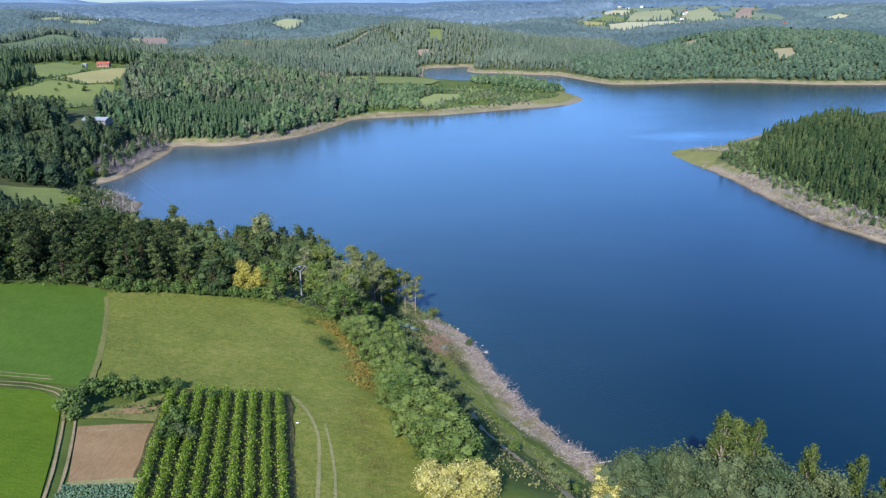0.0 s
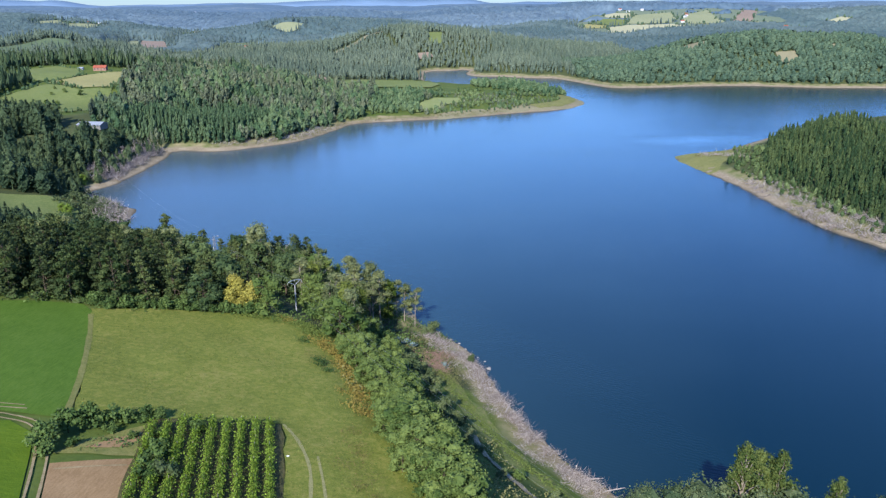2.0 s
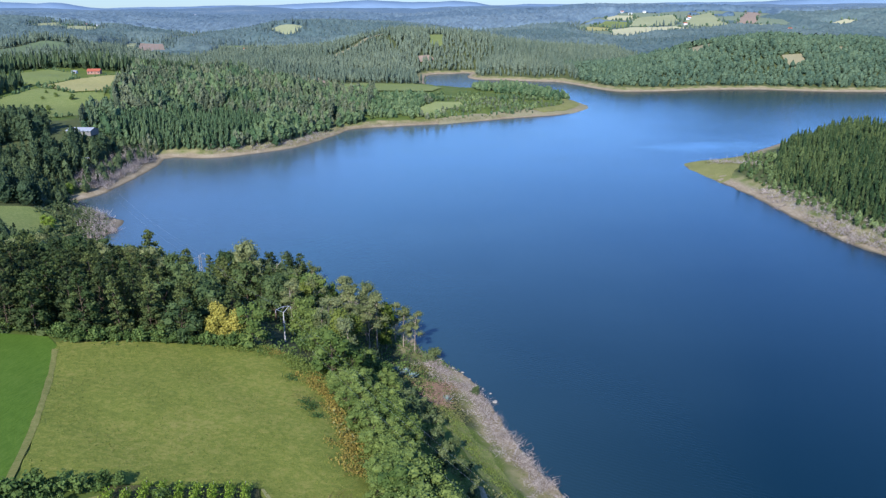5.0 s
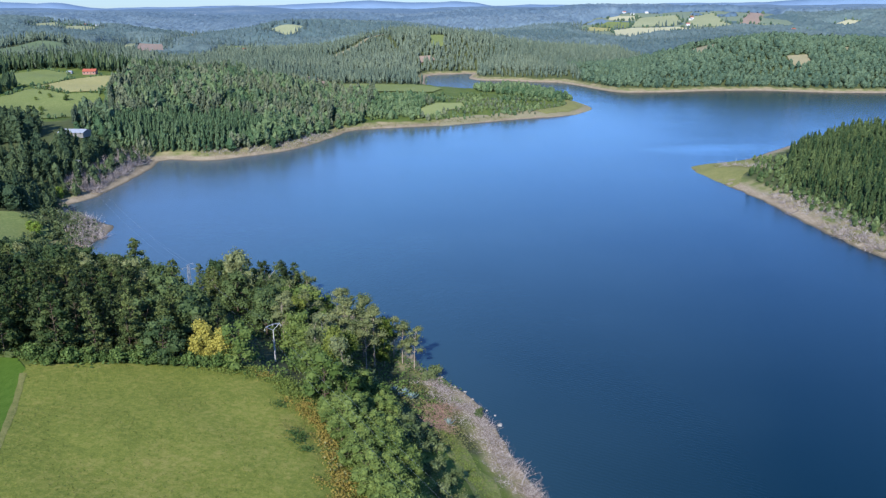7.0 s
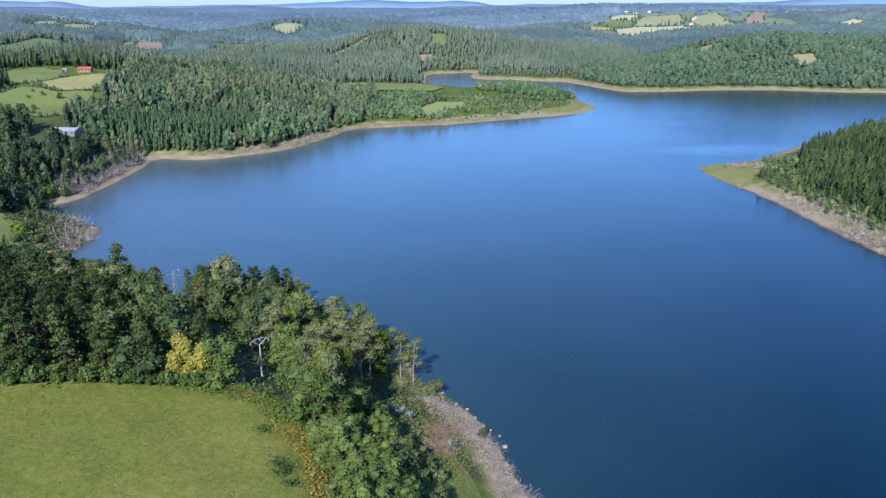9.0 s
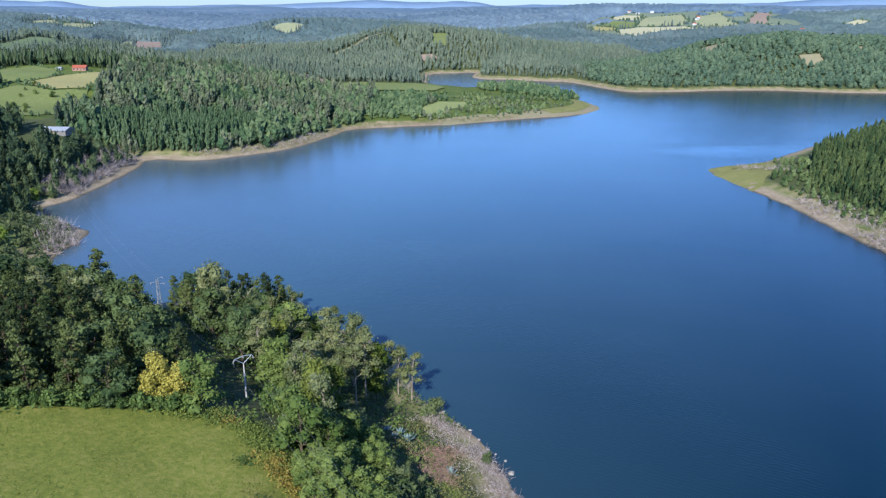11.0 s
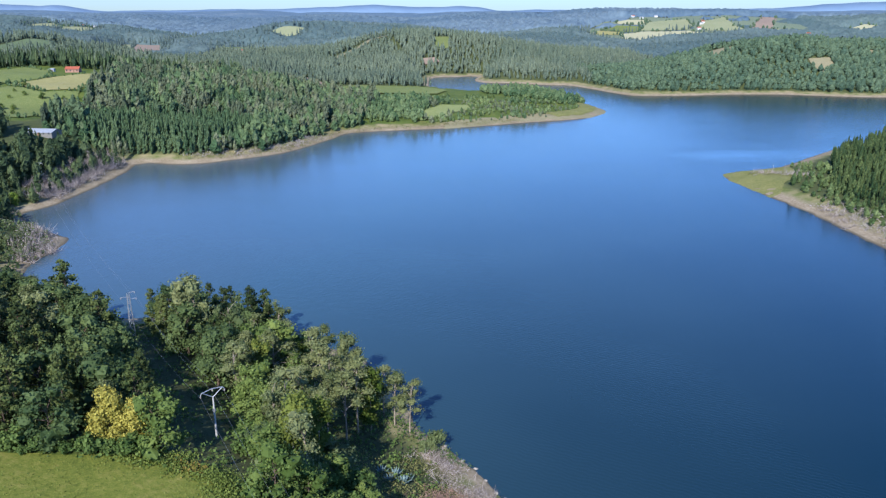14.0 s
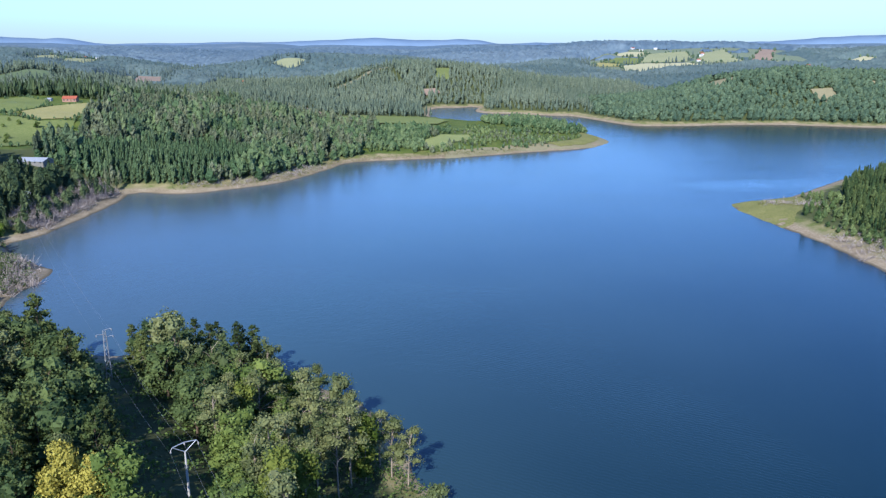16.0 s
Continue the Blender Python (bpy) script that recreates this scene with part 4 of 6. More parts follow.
BOTTOM = [("tall", 47, 110, 24.6), ("tall", 50.2, 112, 24), ("tall", 53.3, 111, 24.2), ("near_gum", 44.8, 109, 18), ("tall", 62.6, 110, 21), ("tall", 70.7, 109, 19.8), ("near_gum", 66.3, 108, 17), ("near_gum", 36.9, 106, 15),
          ("near_oak", 33.9, 106, 13), ("near_oak", 30.3, 106, 11), ("near_oak", 27.5, 104, 8.5), ("near_oak", 40.2, 106, 14.5), ("near_gum", 48.2, 104, 18), ("near_oak", 56.1, 107, 17), ("near_oak", 41.1, 103, 12.5), ("near_gum", 37, 101, 12), ("near_gum", 52, 104, 17), ("near_gum", 60, 104, 14),
          ("near_oak", 33, 101, 9.5), ("near_gum", 45, 100, 13), ("tall", 75, 107, 17), ("near_gum", 79, 105, 15), ("tall", 84, 106, 15), ("near_gum", 66, 102, 13), ("near_oak", 72, 103, 13), ("near_gum", 88, 103, 13), ("near_oak", 50, 99, 12), ("near_oak", 58, 100, 11)]
for kind, x, y, h in MARKED + BOTTOM:
    plant(kind, x, y, h)
for x, y, h in [(-1.6, 88.5, 5.4), (1.8, 89.5, 5.8), (5.2, 90, 5.6), (0.2, 85.6, 5.4), (4.0, 86.2, 5.4)]:
    plant("bloom", x, y, h, tall=0.75)
# the round oaks between the meadow and the water
HEDGE_Y, HEDGE_W, HEDGE_E = [92, 100, 110, 120, 135, 145, 155, 170], [-1, -4, -8, -11, -13.5, -16.5, -21, -26], [4.5, 4.5, 2.5, -0.5, -4, -6, -6.5, -7]
for gy0 in np.arange(93, 168, 2.9):
    for gx0 in np.arange(-26, 6, 3.2):
        x, y = gx0 + rng.uniform(-0.9, 0.9), gy0 + rng.uniform(-0.9, 0.9)
        w, e = np.interp(y, HEDGE_Y, HEDGE_W), np.interp(y, HEDGE_Y, HEDGE_E)
        if w < x < e and rng.random() < 0.86:
            tall_side = ease(np.array((x - w) / 3.0)) * ease(np.array((e + 1.5 - x) / 3.0))
            plant("oak", x, y, float(rng.uniform(3.2, 4.4) + (3.0 if y < 128 else 2.0) * tall_side), tall=0.82)

LINE_A, LINE_B = np.array([-39.0, 192.0]), np.array([-78.0, 252.0])


def off_line(x, y):
    """Distance from the cleared strip under the power line."""
    d = (LINE_B - LINE_A) / np.linalg.norm(LINE_B - LINE_A)
    return abs((x - LINE_A[0]) * d[1] - (y - LINE_A[1]) * d[0])


# the wood between the meadow and the water
taken = [(x, y) for _, x, y, _ in MARKED]
EDGE_X, EDGE_Y = [-125, -103, -93, -84, -80, -65, -48, -35, -28, -22], [158, 164.5, 169, 171.5, 169, 175.5, 179.5, 177, 171.5, 167]
for gx0 in np.arange(-124, 4, 5.8):
    for gy0 in np.arange(162, 292, 5.8):
        x, y = gx0 + rng.uniform(-1.9, 1.9), gy0 + rng.uniform(-1.9, 1.9)
        z, s = [float(v[0]) for v in land(np.array([x]), np.array([y]))]
        if s < 9 or y < np.interp(x, EDGE_X, EDGE_Y) + 1.5 or x > -14 - (y - 170) * 0.05:
            continue
        if off_line(x, y) < 7.5 and y > 186:
            continue
        if -43 < x < -34 and y < 191 or (x > -20 and y < 214) or (x > -32 and y > 193 and rng.random() < 0.4):
            continue
        if min(math.hypot(x - a, y - b) for a, b in taken) < 3.4:
            continue
        front = y < np.interp(x, EDGE_X, EDGE_Y) + 6
        if x < -78 and y < 215:
            kind, h = ("dark" if rng.random() < 0.8 else "fir"), rng.uniform(12.5, 16)
        elif front:
            kind, h = ("fir" if x < -52 and rng.random() < 0.35 else "holm" if x < -44 else "oak"), rng.uniform(8.5, 11.5)
        elif x > -32 and y > 193:
            kind, h = rng.choice(["pine", "pine", "gum"]), rng.uniform(11, 15)
        elif x > -38:
            kind, h = rng.choice(["oak", "oak", "olive", "pine"]), rng.uniform(7.5, 11.5)
        else:
            kind, h = rng.choice(["fir", "fir", "dark", "fir", "holm", "pine"] if x < -46 else ["pine", "pine", "pine", "oak", "gum"]), rng.uniform(10.5, 14.5)
        plant(str(kind), x, y, float(h))
# light young growth between the meadow and the shore
for gx0 in np.arange(-40, 2, 3.5):
    for gy0 in np.arange(166, 204, 3.5):
        x, y = gx0 + rng.uniform(-1.1, 1.1), gy0 + rng.uniform(-1.1, 1.1)
        if -43 < x < -34.5 and 176 < y < 193:
            continue
        if np.interp(y, [148, 156, 165, 176, 189, 200], [-13.5, -17, -20, -27, -35, -36]) < x < np.interp(y, [146, 161, 167, 176, 188, 204], [0, -3, -6, -9, -12, -22]):
            if min(math.hypot(x - a, y - b) for a, b in taken) > 2.2:
                gap = abs((x + 39) * 147 + (y - 192) * 39) / 152 < 3.6
                kind = "bush" if gap else str(rng.choice(["oak", "willow", "bush"]))
                low_side = x > np.interp(y, [146, 161, 167, 176, 188, 204], [0, -3, -6, -9, -12, -22]) - 6
                plant(kind, x, y, 1.7 if gap else float(rng.uniform(3.8, 5.4) if low_side else rng.uniform(4.5, 7.0) if kind == "oak" else rng.uniform(2.8, 4.4)), tall=0.8)
# bushes along the hedge, the meadow and the bank
for k in range(30):
    x = -82 + 1.35 * k + rng.uniform(-0.6, 0.6)
    if not -45 < x < -36:
        plant("bush", x, float(np.interp(x, EDGE_X, EDGE_Y)) + rng.uniform(0.0, 2.0), float(rng.uniform(1.8, 4.2)))
for x, y, h in [(-57, 101, 3.6), (-57.5, 104, 4.4), (-56.5, 107.5, 4.4), (-54.5, 110, 4.0), (-52, 112, 3.2), (-50, 113, 3), (-48, 114.2, 2.8), (-46, 115, 2.4), (-54, 103.5, 2), (-51, 109, 2),
                (-42, 103.5, 3.2), (-41, 99, 3.6), (-40.5, 96, 3), (-39, 112, 2.6), (-47, 108, 1.6), (-44, 109.5, 1.5)]:
    plant("bush", x, y, h)
for x, y, h in [(2, 152, 2.6), (5, 144, 2.4), (-2, 163, 3.2), (-6, 180, 3.0), (-2.5, 172, 3.2), (1.5, 164, 2.6), (3, 148, 3.0), (4.8, 141, 2.6), (-0.8, 143.5, 3.6), (-3.4, 158, 3.8), (-5, 168, 3.6), (-1, 152, 3.4), (-4, 175, 3.2), (7.3, 197.5, 2.8), (-8, 176, 3.4), (0, 158, 3), (-3, 218, 4.6), (-5, 215, 3.6), (-8, 183, 3), (-14, 184, 3.4), (6.5, 136, 2.4), (10, 124, 2.2)]:
    plant("willow", x, y, h)

for x, y, h in [(-163.6, 338, 4), (-165.6, 351, 3.6), (-162.9, 326, 4.4), (-155.4, 316, 4.5), (-151, 324, 3.6), (-172, 343, 4.2), (-203.6, 425, 5), (-158, 332, 3.4), (-168, 330, 4.4), (-176, 356, 4)]:
    plant("willow", x, y, h)
for x, y, h in [(-169, 335, 6.2), (-200.7, 418, 6.4), (-173, 338, 4.6), (-205, 412, 4.4)]:
    plant("lime", x, y, h)

dead = None
for k, (x, y, h) in enumerate([(-197, 432, 7), (-198, 446, 6), (-197, 458, 8), (-199, 470, 7), (-198, 482, 8), (-200, 494, 7), (-201, 505, 8), (-202, 515, 7), (-204, 526, 8), (-200, 440, 5), (-202, 478, 9),
                               (-203, 500, 9), (-157, 350, 4), (-164, 366, 4.5), (-159, 343, 4), (-72, 258, 8), (-69, 262, 7), (-67, 255, 9), (182, 487, 5), (188, 483, 5), (178, 492, 4), (30, 143, 3), (17, 160, 2.5)]):
    if dead is None:
        dead = empty("dead_tree", "leafless grey dead tree near the waterline", "dead tree", "dead trees")
        part("trunk", tree_meshes("pine", 10, 2, 0.1, 5)[0], M_DEAD, dead)
        v, f = twigs_on(10, 90, 9)
        part("twigs", (v, f), M_DEAD, dead)
        dead.matrix_basis = stand(x, y, 0, h / 10)
    else:
        copy_at(dead, stand(x, y, float(rng.uniform(0, 360)), h / 10))
BANK_GRASS = np.array([(-5, 189), (-1, 192), (5, 179), (11.5, 161), (18.5, 141), (28, 131), (25, 124), (14, 137), (6, 157), (0, 174)], float)
for _ in range(14):
    x, y = rng.uniform(-4, 26), rng.uniform(104, 182)
    if inside(BANK_GRASS, np.array([x]), np.array([y]))[0]:
        continue
    s = float(land(np.array([x]), np.array([y]))[1][0])
    if 15 < s < 40 and x > np.interp(y, [100, 120, 140, 160, 185], [6, 1, -2, -7, -12]):
        plant("willow" if rng.random() < 0.5 else "bush", x, y, float(rng.uniform(1.6, 3.6)))


# ---- woods ----
def far_tree(kind, h, rings, sides, loose, size, seed, core=0.8, wild=0.6):
    """A far tree: a ragged inner mass and many leaf tufts that stand out from it."""
    v, f = hull(kind, h, rings, sides, seed)
    r = np.random.default_rng(seed + 1)
    q, a, b = f[r.integers(0, len(f), loose)], r.uniform(0, 1, (loose, 1)), r.uniform(0, 1, (loose, 1))
    c = (v[q[:, 0]] * (1 - a) + v[q[:, 1]] * a) * (1 - b) + (v[q[:, 3]] * (1 - a) + v[q[:, 2]] * a) * b
    c = c * np.concatenate([np.repeat(r.uniform(0.85, 1.15, (loose, 1)), 2, 1), np.ones((loose, 1))], 1)
    n = c * (1, 1, 0)
    n = n / (np.linalg.norm(n, axis=1)[:, None] + 1e-6) + (0, 0, 0.55)
    pieces = [(v * (core, core, 1.0), f), tufts(c, n, size, r, wild)]
    if kind in ("gum", "pine"):
        pieces.append(tube([(0, 0, -0.5), (0.05, 0, h * 0.5)], [0.16, 0.1], 4))
    return join(pieces)


def wood(name, protos, spots, material, label, group="", block=45.0, squat=1.0, lot=0.3):
    """Many trees that nobody could count, in one mesh: spots are x, y, scale."""
    spots = np.array(spots)
    if not len(spots):
        return None
    z = land(spots[:, 0], spots[:, 1])[0]
    r = np.random.default_rng(len(spots))
    which = r.integers(len(protos), size=len(spots))
    V, F, T, n = [], [], [], 0
    for k, (v, f) in enumerate(protos):
        s = spots[which == k]
        if not len(s):
            continue
        a = r.uniform(0, 6.28, len(s))
        ca, sa = np.cos(a)[:, None], np.sin(a)[:, None]
        sc = s[:, 2:3] * squat
        tall = r.uniform(0.85, 1.2, (len(s), 1)) / squat
        X = (v[None, :, 0] * ca - v[None, :, 1] * sa) * sc + s[:, 0:1]
        Y = (v[None, :, 0] * sa + v[None, :, 1] * ca) * sc + s[:, 1:2]
        Z = v[None, :, 2] * sc * tall + z[which == k][:, None] - 0.2
        V.append(np.stack([X, Y, Z], -1).reshape(-1, 3))
        F.append((f[None] + (np.arange(len(s)) * len(v))[:, None, None] + n).reshape(-1, 4))
        cell = np.sin(np.floor(s[:, 0] / block + 0.35 * np.sin(s[:, 1] / block)) * 12.9898 + np.floor(s[:, 1] / (1.6 * block)) * 78.233) * 43758.5453
        T.append(np.repeat((1 - lot) * r.uniform(0, 1, len(s)) + lot * (cell - np.floor(cell)), len(v)))
        n += len(s) * len(v)
    me = mesh_from(name, np.concatenate(V), np.concatenate(F), material, False)
    at = me.attributes.new("tint", "FLOAT", "POINT")
    at.data.foreach_set("value", np.concatenate(T).astype(np.float32))
    return tagged(new(name, me), label, "woodland", group, "stuff")


def scatter(x0, x1, y0, y1, step, keep, jitter=0.42, r=rng, size=(0.8, 1.2)):
    """Jittered places on the land, each with a size, where keep(x, y, shore) holds; step may grow with y."""
    out = []
    y = y0
    while y < y1:
        st = step(y) if callable(step) else step
        xs = np.arange(x0, x1, st)
        X = xs + r.uniform(-jitter, jitter, len(xs)) * st
        Y = y + r.uniform(-jitter, jitter, len(xs)) * st
        view = np.abs(X) < 0.6 * Y + 30
        X, Y = X[view], Y[view]
        if len(X):
            s = land(X, Y)[1]
            ok = keep(X, Y, s)
            for o in OPEN:
                if o[:, 1].max() > y - st and o[:, 1].min() < y + st:
                    ok &= ~inside(o, X, Y)
            out.append(np.stack([X[ok], Y[ok], r.uniform(*size, ok.sum()) * (st / step if not callable(step) else 1)], 1))
        y += st
    return np.concatenate(out) if out else np.zeros((0, 3))


FAR = {"oak": [far_tree("oak", 10, 4, 6, 16, 1.4, 300 + j, 0.9) for j in range(6)], "cone": [far_tree("column", 11, 4, 5, 4, 1.3, 310 + j, 1.0) for j in range(6)]}


def along(line, step, side=0.0, r=rng):
    p = np.array(line, float)
    seg = np.linalg.norm(np.diff(p, axis=0), axis=1)
    u = np.arange(0, seg.sum(), step)
    k = np.concatenate([[0], np.cumsum(seg)])
    q = np.stack([np.interp(u, k, p[:, 0]), np.interp(u, k, p[:, 1])], 1)
    return q + r.normal(0, 1, q.shape) * side


def mixed(spots, share, seed):
    r = np.random.default_rng(seed)
    m = (r.uniform(0, 1, len(spots)) + 0.35 * ripple(spots[:, 0], spots[:, 1], 40, seed)) < share
    return spots[m], spots[~m]


SPIRE = [far_tree("column", 13, 7, 5, 34, 0.8, 260 + j) for j in range(8)]
HILLPINE = [far_tree(("pine", "gum", "column")[j % 3], 13, 7, 5, 52, 0.85, 265 + j) for j in range(9)]
HILLGUM = [far_tree("gum", 12, 7, 5, 38, 0.85, 280 + j) for j in range(6)]
HILLOAK = [far_tree("oak", 10, 5, 6, 60, 0.95, 290 + j) for j in range(6)]
BANKOAK = [far_tree("oak", 10, 6, 7, 170, 0.7, 220 + j, 0.62) for j in range(6)]
BANKPINE = [far_tree(("cone", "pine", "gum")[j % 3], 12, 8, 6, 140, 0.68, 230 + j, 0.6) for j in range(6)]
# behind and beside the near wood
s1 = scatter(-260, -120, 165, 310, 5.2, lambda x, y, s: (s > 8) & ((x < -124) | (y > 292)) & (y > 166 - (x + 125) * 0.1) & (y < 300), size=(0.7, 1.0))
s2 = scatter(-420, -150, 322, 540, 5.6, lambda x, y, s: (s > 6) & (x < -186) & ~((x > -264) & (x < -228) & (y > 515) & (y < 560)) & ~((np.abs(x + 239 + 0.462 * (510 - y)) < 20) & (y > 455)) & (y > 350 - 0.3 * (x + 186)), size=(1.0, 1.65))
s2[:, 2] *= 0.5 + 0.5 * ease((land(s2[:, 0], s2[:, 1])[1] - 6) / 34)
s2[:, 2] *= np.where((np.abs(s2[:, 0] + 237 + 0.462 * (510 - s2[:, 1])) < 24) & (s2[:, 1] > 420), 0.62, 1.0)
a, b = mixed(np.concatenate([s1, s2]), 0.55, 5)
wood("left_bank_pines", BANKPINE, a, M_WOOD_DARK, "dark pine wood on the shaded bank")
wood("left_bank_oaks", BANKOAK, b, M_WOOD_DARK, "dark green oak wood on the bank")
# the wooded hill and the peninsula
hill = scatter(-330, 150, 540, 960, 4.7, lambda x, y, s: (s > 9.5 + 3 * ripple(x, y, 9, 1.0)) & (x > -250 - (y - 540) * 0.25) & (y < 940) & ~((y > 845) & (x > -165)) & ~((x - y > -755) & (x - y < -727) & (x > -170) & (x < -148) & (y < 596)), size=(0.85, 1.6))
hill[:, 2] *= 1 + 0.28 * ripple(hill[:, 0], hill[:, 1], 32, 2.0)
tip = hill[:, 0] > -70
rest = hill[~tip]
young = (np.hypot(rest[:, 0] + 185, rest[:, 1] - 590) < 52 + 8 * ripple(rest[:, 0], rest[:, 1], 20, 3.0))
rows = scatter(-250, -125, 540, 650, 3.9, lambda x, y, s: (s > 11) & (np.hypot(x + 185, y - 590) < 52 + 8 * ripple(x, y, 20, 3.0)), 0.25, size=(0.65, 0.95))
wood("young_plantation", SPIRE, rows, M_WOOD_YOUNG, "even young conifer plantation above the shore", squat=0.9)
a, b = mixed(rest[~young], 0.45, 9)
grey = ripple(a[:, 0], a[:, 1], 34, 6.0) > -0.15
wood("hill_pines", HILLPINE, a[~grey] * np.array([1, 1, 0.74]), M_WOOD_HILL, "tall dark green trees on the wooded hill", squat=0.95)
wood("hill_gums", HILLGUM, a[grey] * np.array([1, 1, 0.85]), M_WOOD_GREY, "tall grey-green eucalyptus on the wooded hill", squat=0.95)
wood("hill_oaks", HILLOAK, b[b[:, 1] < 735] * np.array([1, 1, 0.68]), M_WOOD_OAK, "green broadleaf wood on the hill")
wood("hilltop_oaks", FAR["oak"], b[b[:, 1] >= 735] * np.array([1, 1, 0.74]), M_WOOD_OAK, "green broadleaf wood on the hilltop")
low = hill[tip].copy()
low = low[(low[:, 1] > 700) & (rng.uniform(0, 1, len(low)) < np.where(low[:, 0] > -20, 0.45, 0.85))]
low[:, 2] *= np.where(low[:, 0] > 0, 0.3, 0.52)
pale = (ripple(low[:, 0], low[:, 1], 22, 5.0) > -0.3) & (low[:, 0] > -20)
wood("peninsula_scrub", HILLOAK, low[~pale], M_WOOD_OAK, "low scrub and oaks on the peninsula")
bumps = scatter(-75, 150, 690, 900, 4.6, lambda x, y, s: (s > 13 + 4 * ripple(x, y, 11, 3.0)) & (ripple(x, y, 17, 8.0) > 0.1), size=(0.22, 0.45))
wood("peninsula_bushes", FAR["oak"], bumps, M_WOOD_FRESH, "rounded green bushes on the peninsula")
wood("peninsula_willows", HILLOAK, low[pale] * np.array([1, 1, 0.8]), M_WOOD_GREY, "grey-green bushes on the peninsula")
copse = scatter(40, 150, 840, 985, 5.5, lambda x, y, s: (s > 9) & (x + 0.6 * (y - 900) > 72) & (ripple(x, y, 20, 2.0) > -0.5), size=(0.7, 1.0))
wood("peninsula_copse", HILLOAK, copse, M_WOOD_OAK, "dense dark copse on the far side of the peninsula")
# the plantation on the point across the water
pt = scatter(160, 420, 250, 640, 3.8, lambda x, y, s: (s > 18) & (x < 325) & (x > 184 + np.maximum(0, y - 440) * 0.5), 0.3, size=(0.55, 0.95))
pt[:, 2] *= 0.62 + 0.22 * ease((pt[:, 0] - 183) / 30)
wood("point_plantation", SPIRE, pt, M_WOOD_GUM, "dense eucalyptus plantation on the point", squat=0.95)
sh = scatter(165, 300, 280, 520, 5.0, lambda x, y, s: (s > 10 + ripple(x, y, 14, 2) * 3) & ((s < 21) | (y > 425)) & (x > 172) & (x < 215) & (ripple(x, y, 16, 4) > -0.55), size=(0.22, 0.5))
wood("point_shrubs", HILLOAK, sh, M_WOOD_FRESH, "green shrubs at the foot of the plantation")
# far shores and hills


HILL_TRACK = np.array([(-193, 1371), (-170, 1416), (-148, 1488), (-134, 1500), (-113, 1493)], float)
strip("forest_track", [tuple(o) for o in HILL_TRACK], 12, M_FARHAY, "pale forest track up the plantation hill", "track", 1.4)


def in_wood(x, y, s):
    track = line_distance(HILL_TRACK, x, y, False) < 14
    return (s > 14) & ~((x > -165) & (x < 155) & (y < 1045)) & ~((x > -330) & (x < 150) & (y < 940)) & ~((x < -280) & (x > -470) & (y < 850)) & ~(inside(FARM, x, y) & (ripple(x, y, 45, 3.0) < 0.3)) & ~track


def stems(x, y):
    """Where the far woods are built tree by tree."""
    return ((y < 1230) & ~((x > 250) & (y > 1175))) | ((x > -430) & (x < 330) & (y < 1545))


far = scatter(-800, 800, 860, 1545, 6.9, lambda x, y, s: in_wood(x, y, s) & stems(x, y), size=(0.8, 1.25))
far[:, 2] *= 1 + 0.15 * ripple(far[:, 0], far[:, 1], 60, 2.0)
east = (far[:, 0] > 190) & (far[:, 1] < 1260)
oaks = scatter(185, 800, 940, 1260, 5.7, lambda x, y, s: in_wood(x, y, s) & stems(x, y) & (x > 190), size=(0.62, 1.0))
oaks[:, 2] *= 1.1 + 0.2 * ripple(oaks[:, 0], oaks[:, 1], 45, 2.0)
wood("east_hill_oaks", FAR["oak"], oaks, M_WOOD_EAST, "dark green oak wood on the far hill", block=60, lot=0.3)
wood("north_plantation", FAR["cone"], far[~east] * np.array([1, 1, 1.06]), M_WOOD_HAZE, "even eucalyptus plantation on the slopes, its green tinted with haze", block=90, lot=0.55)


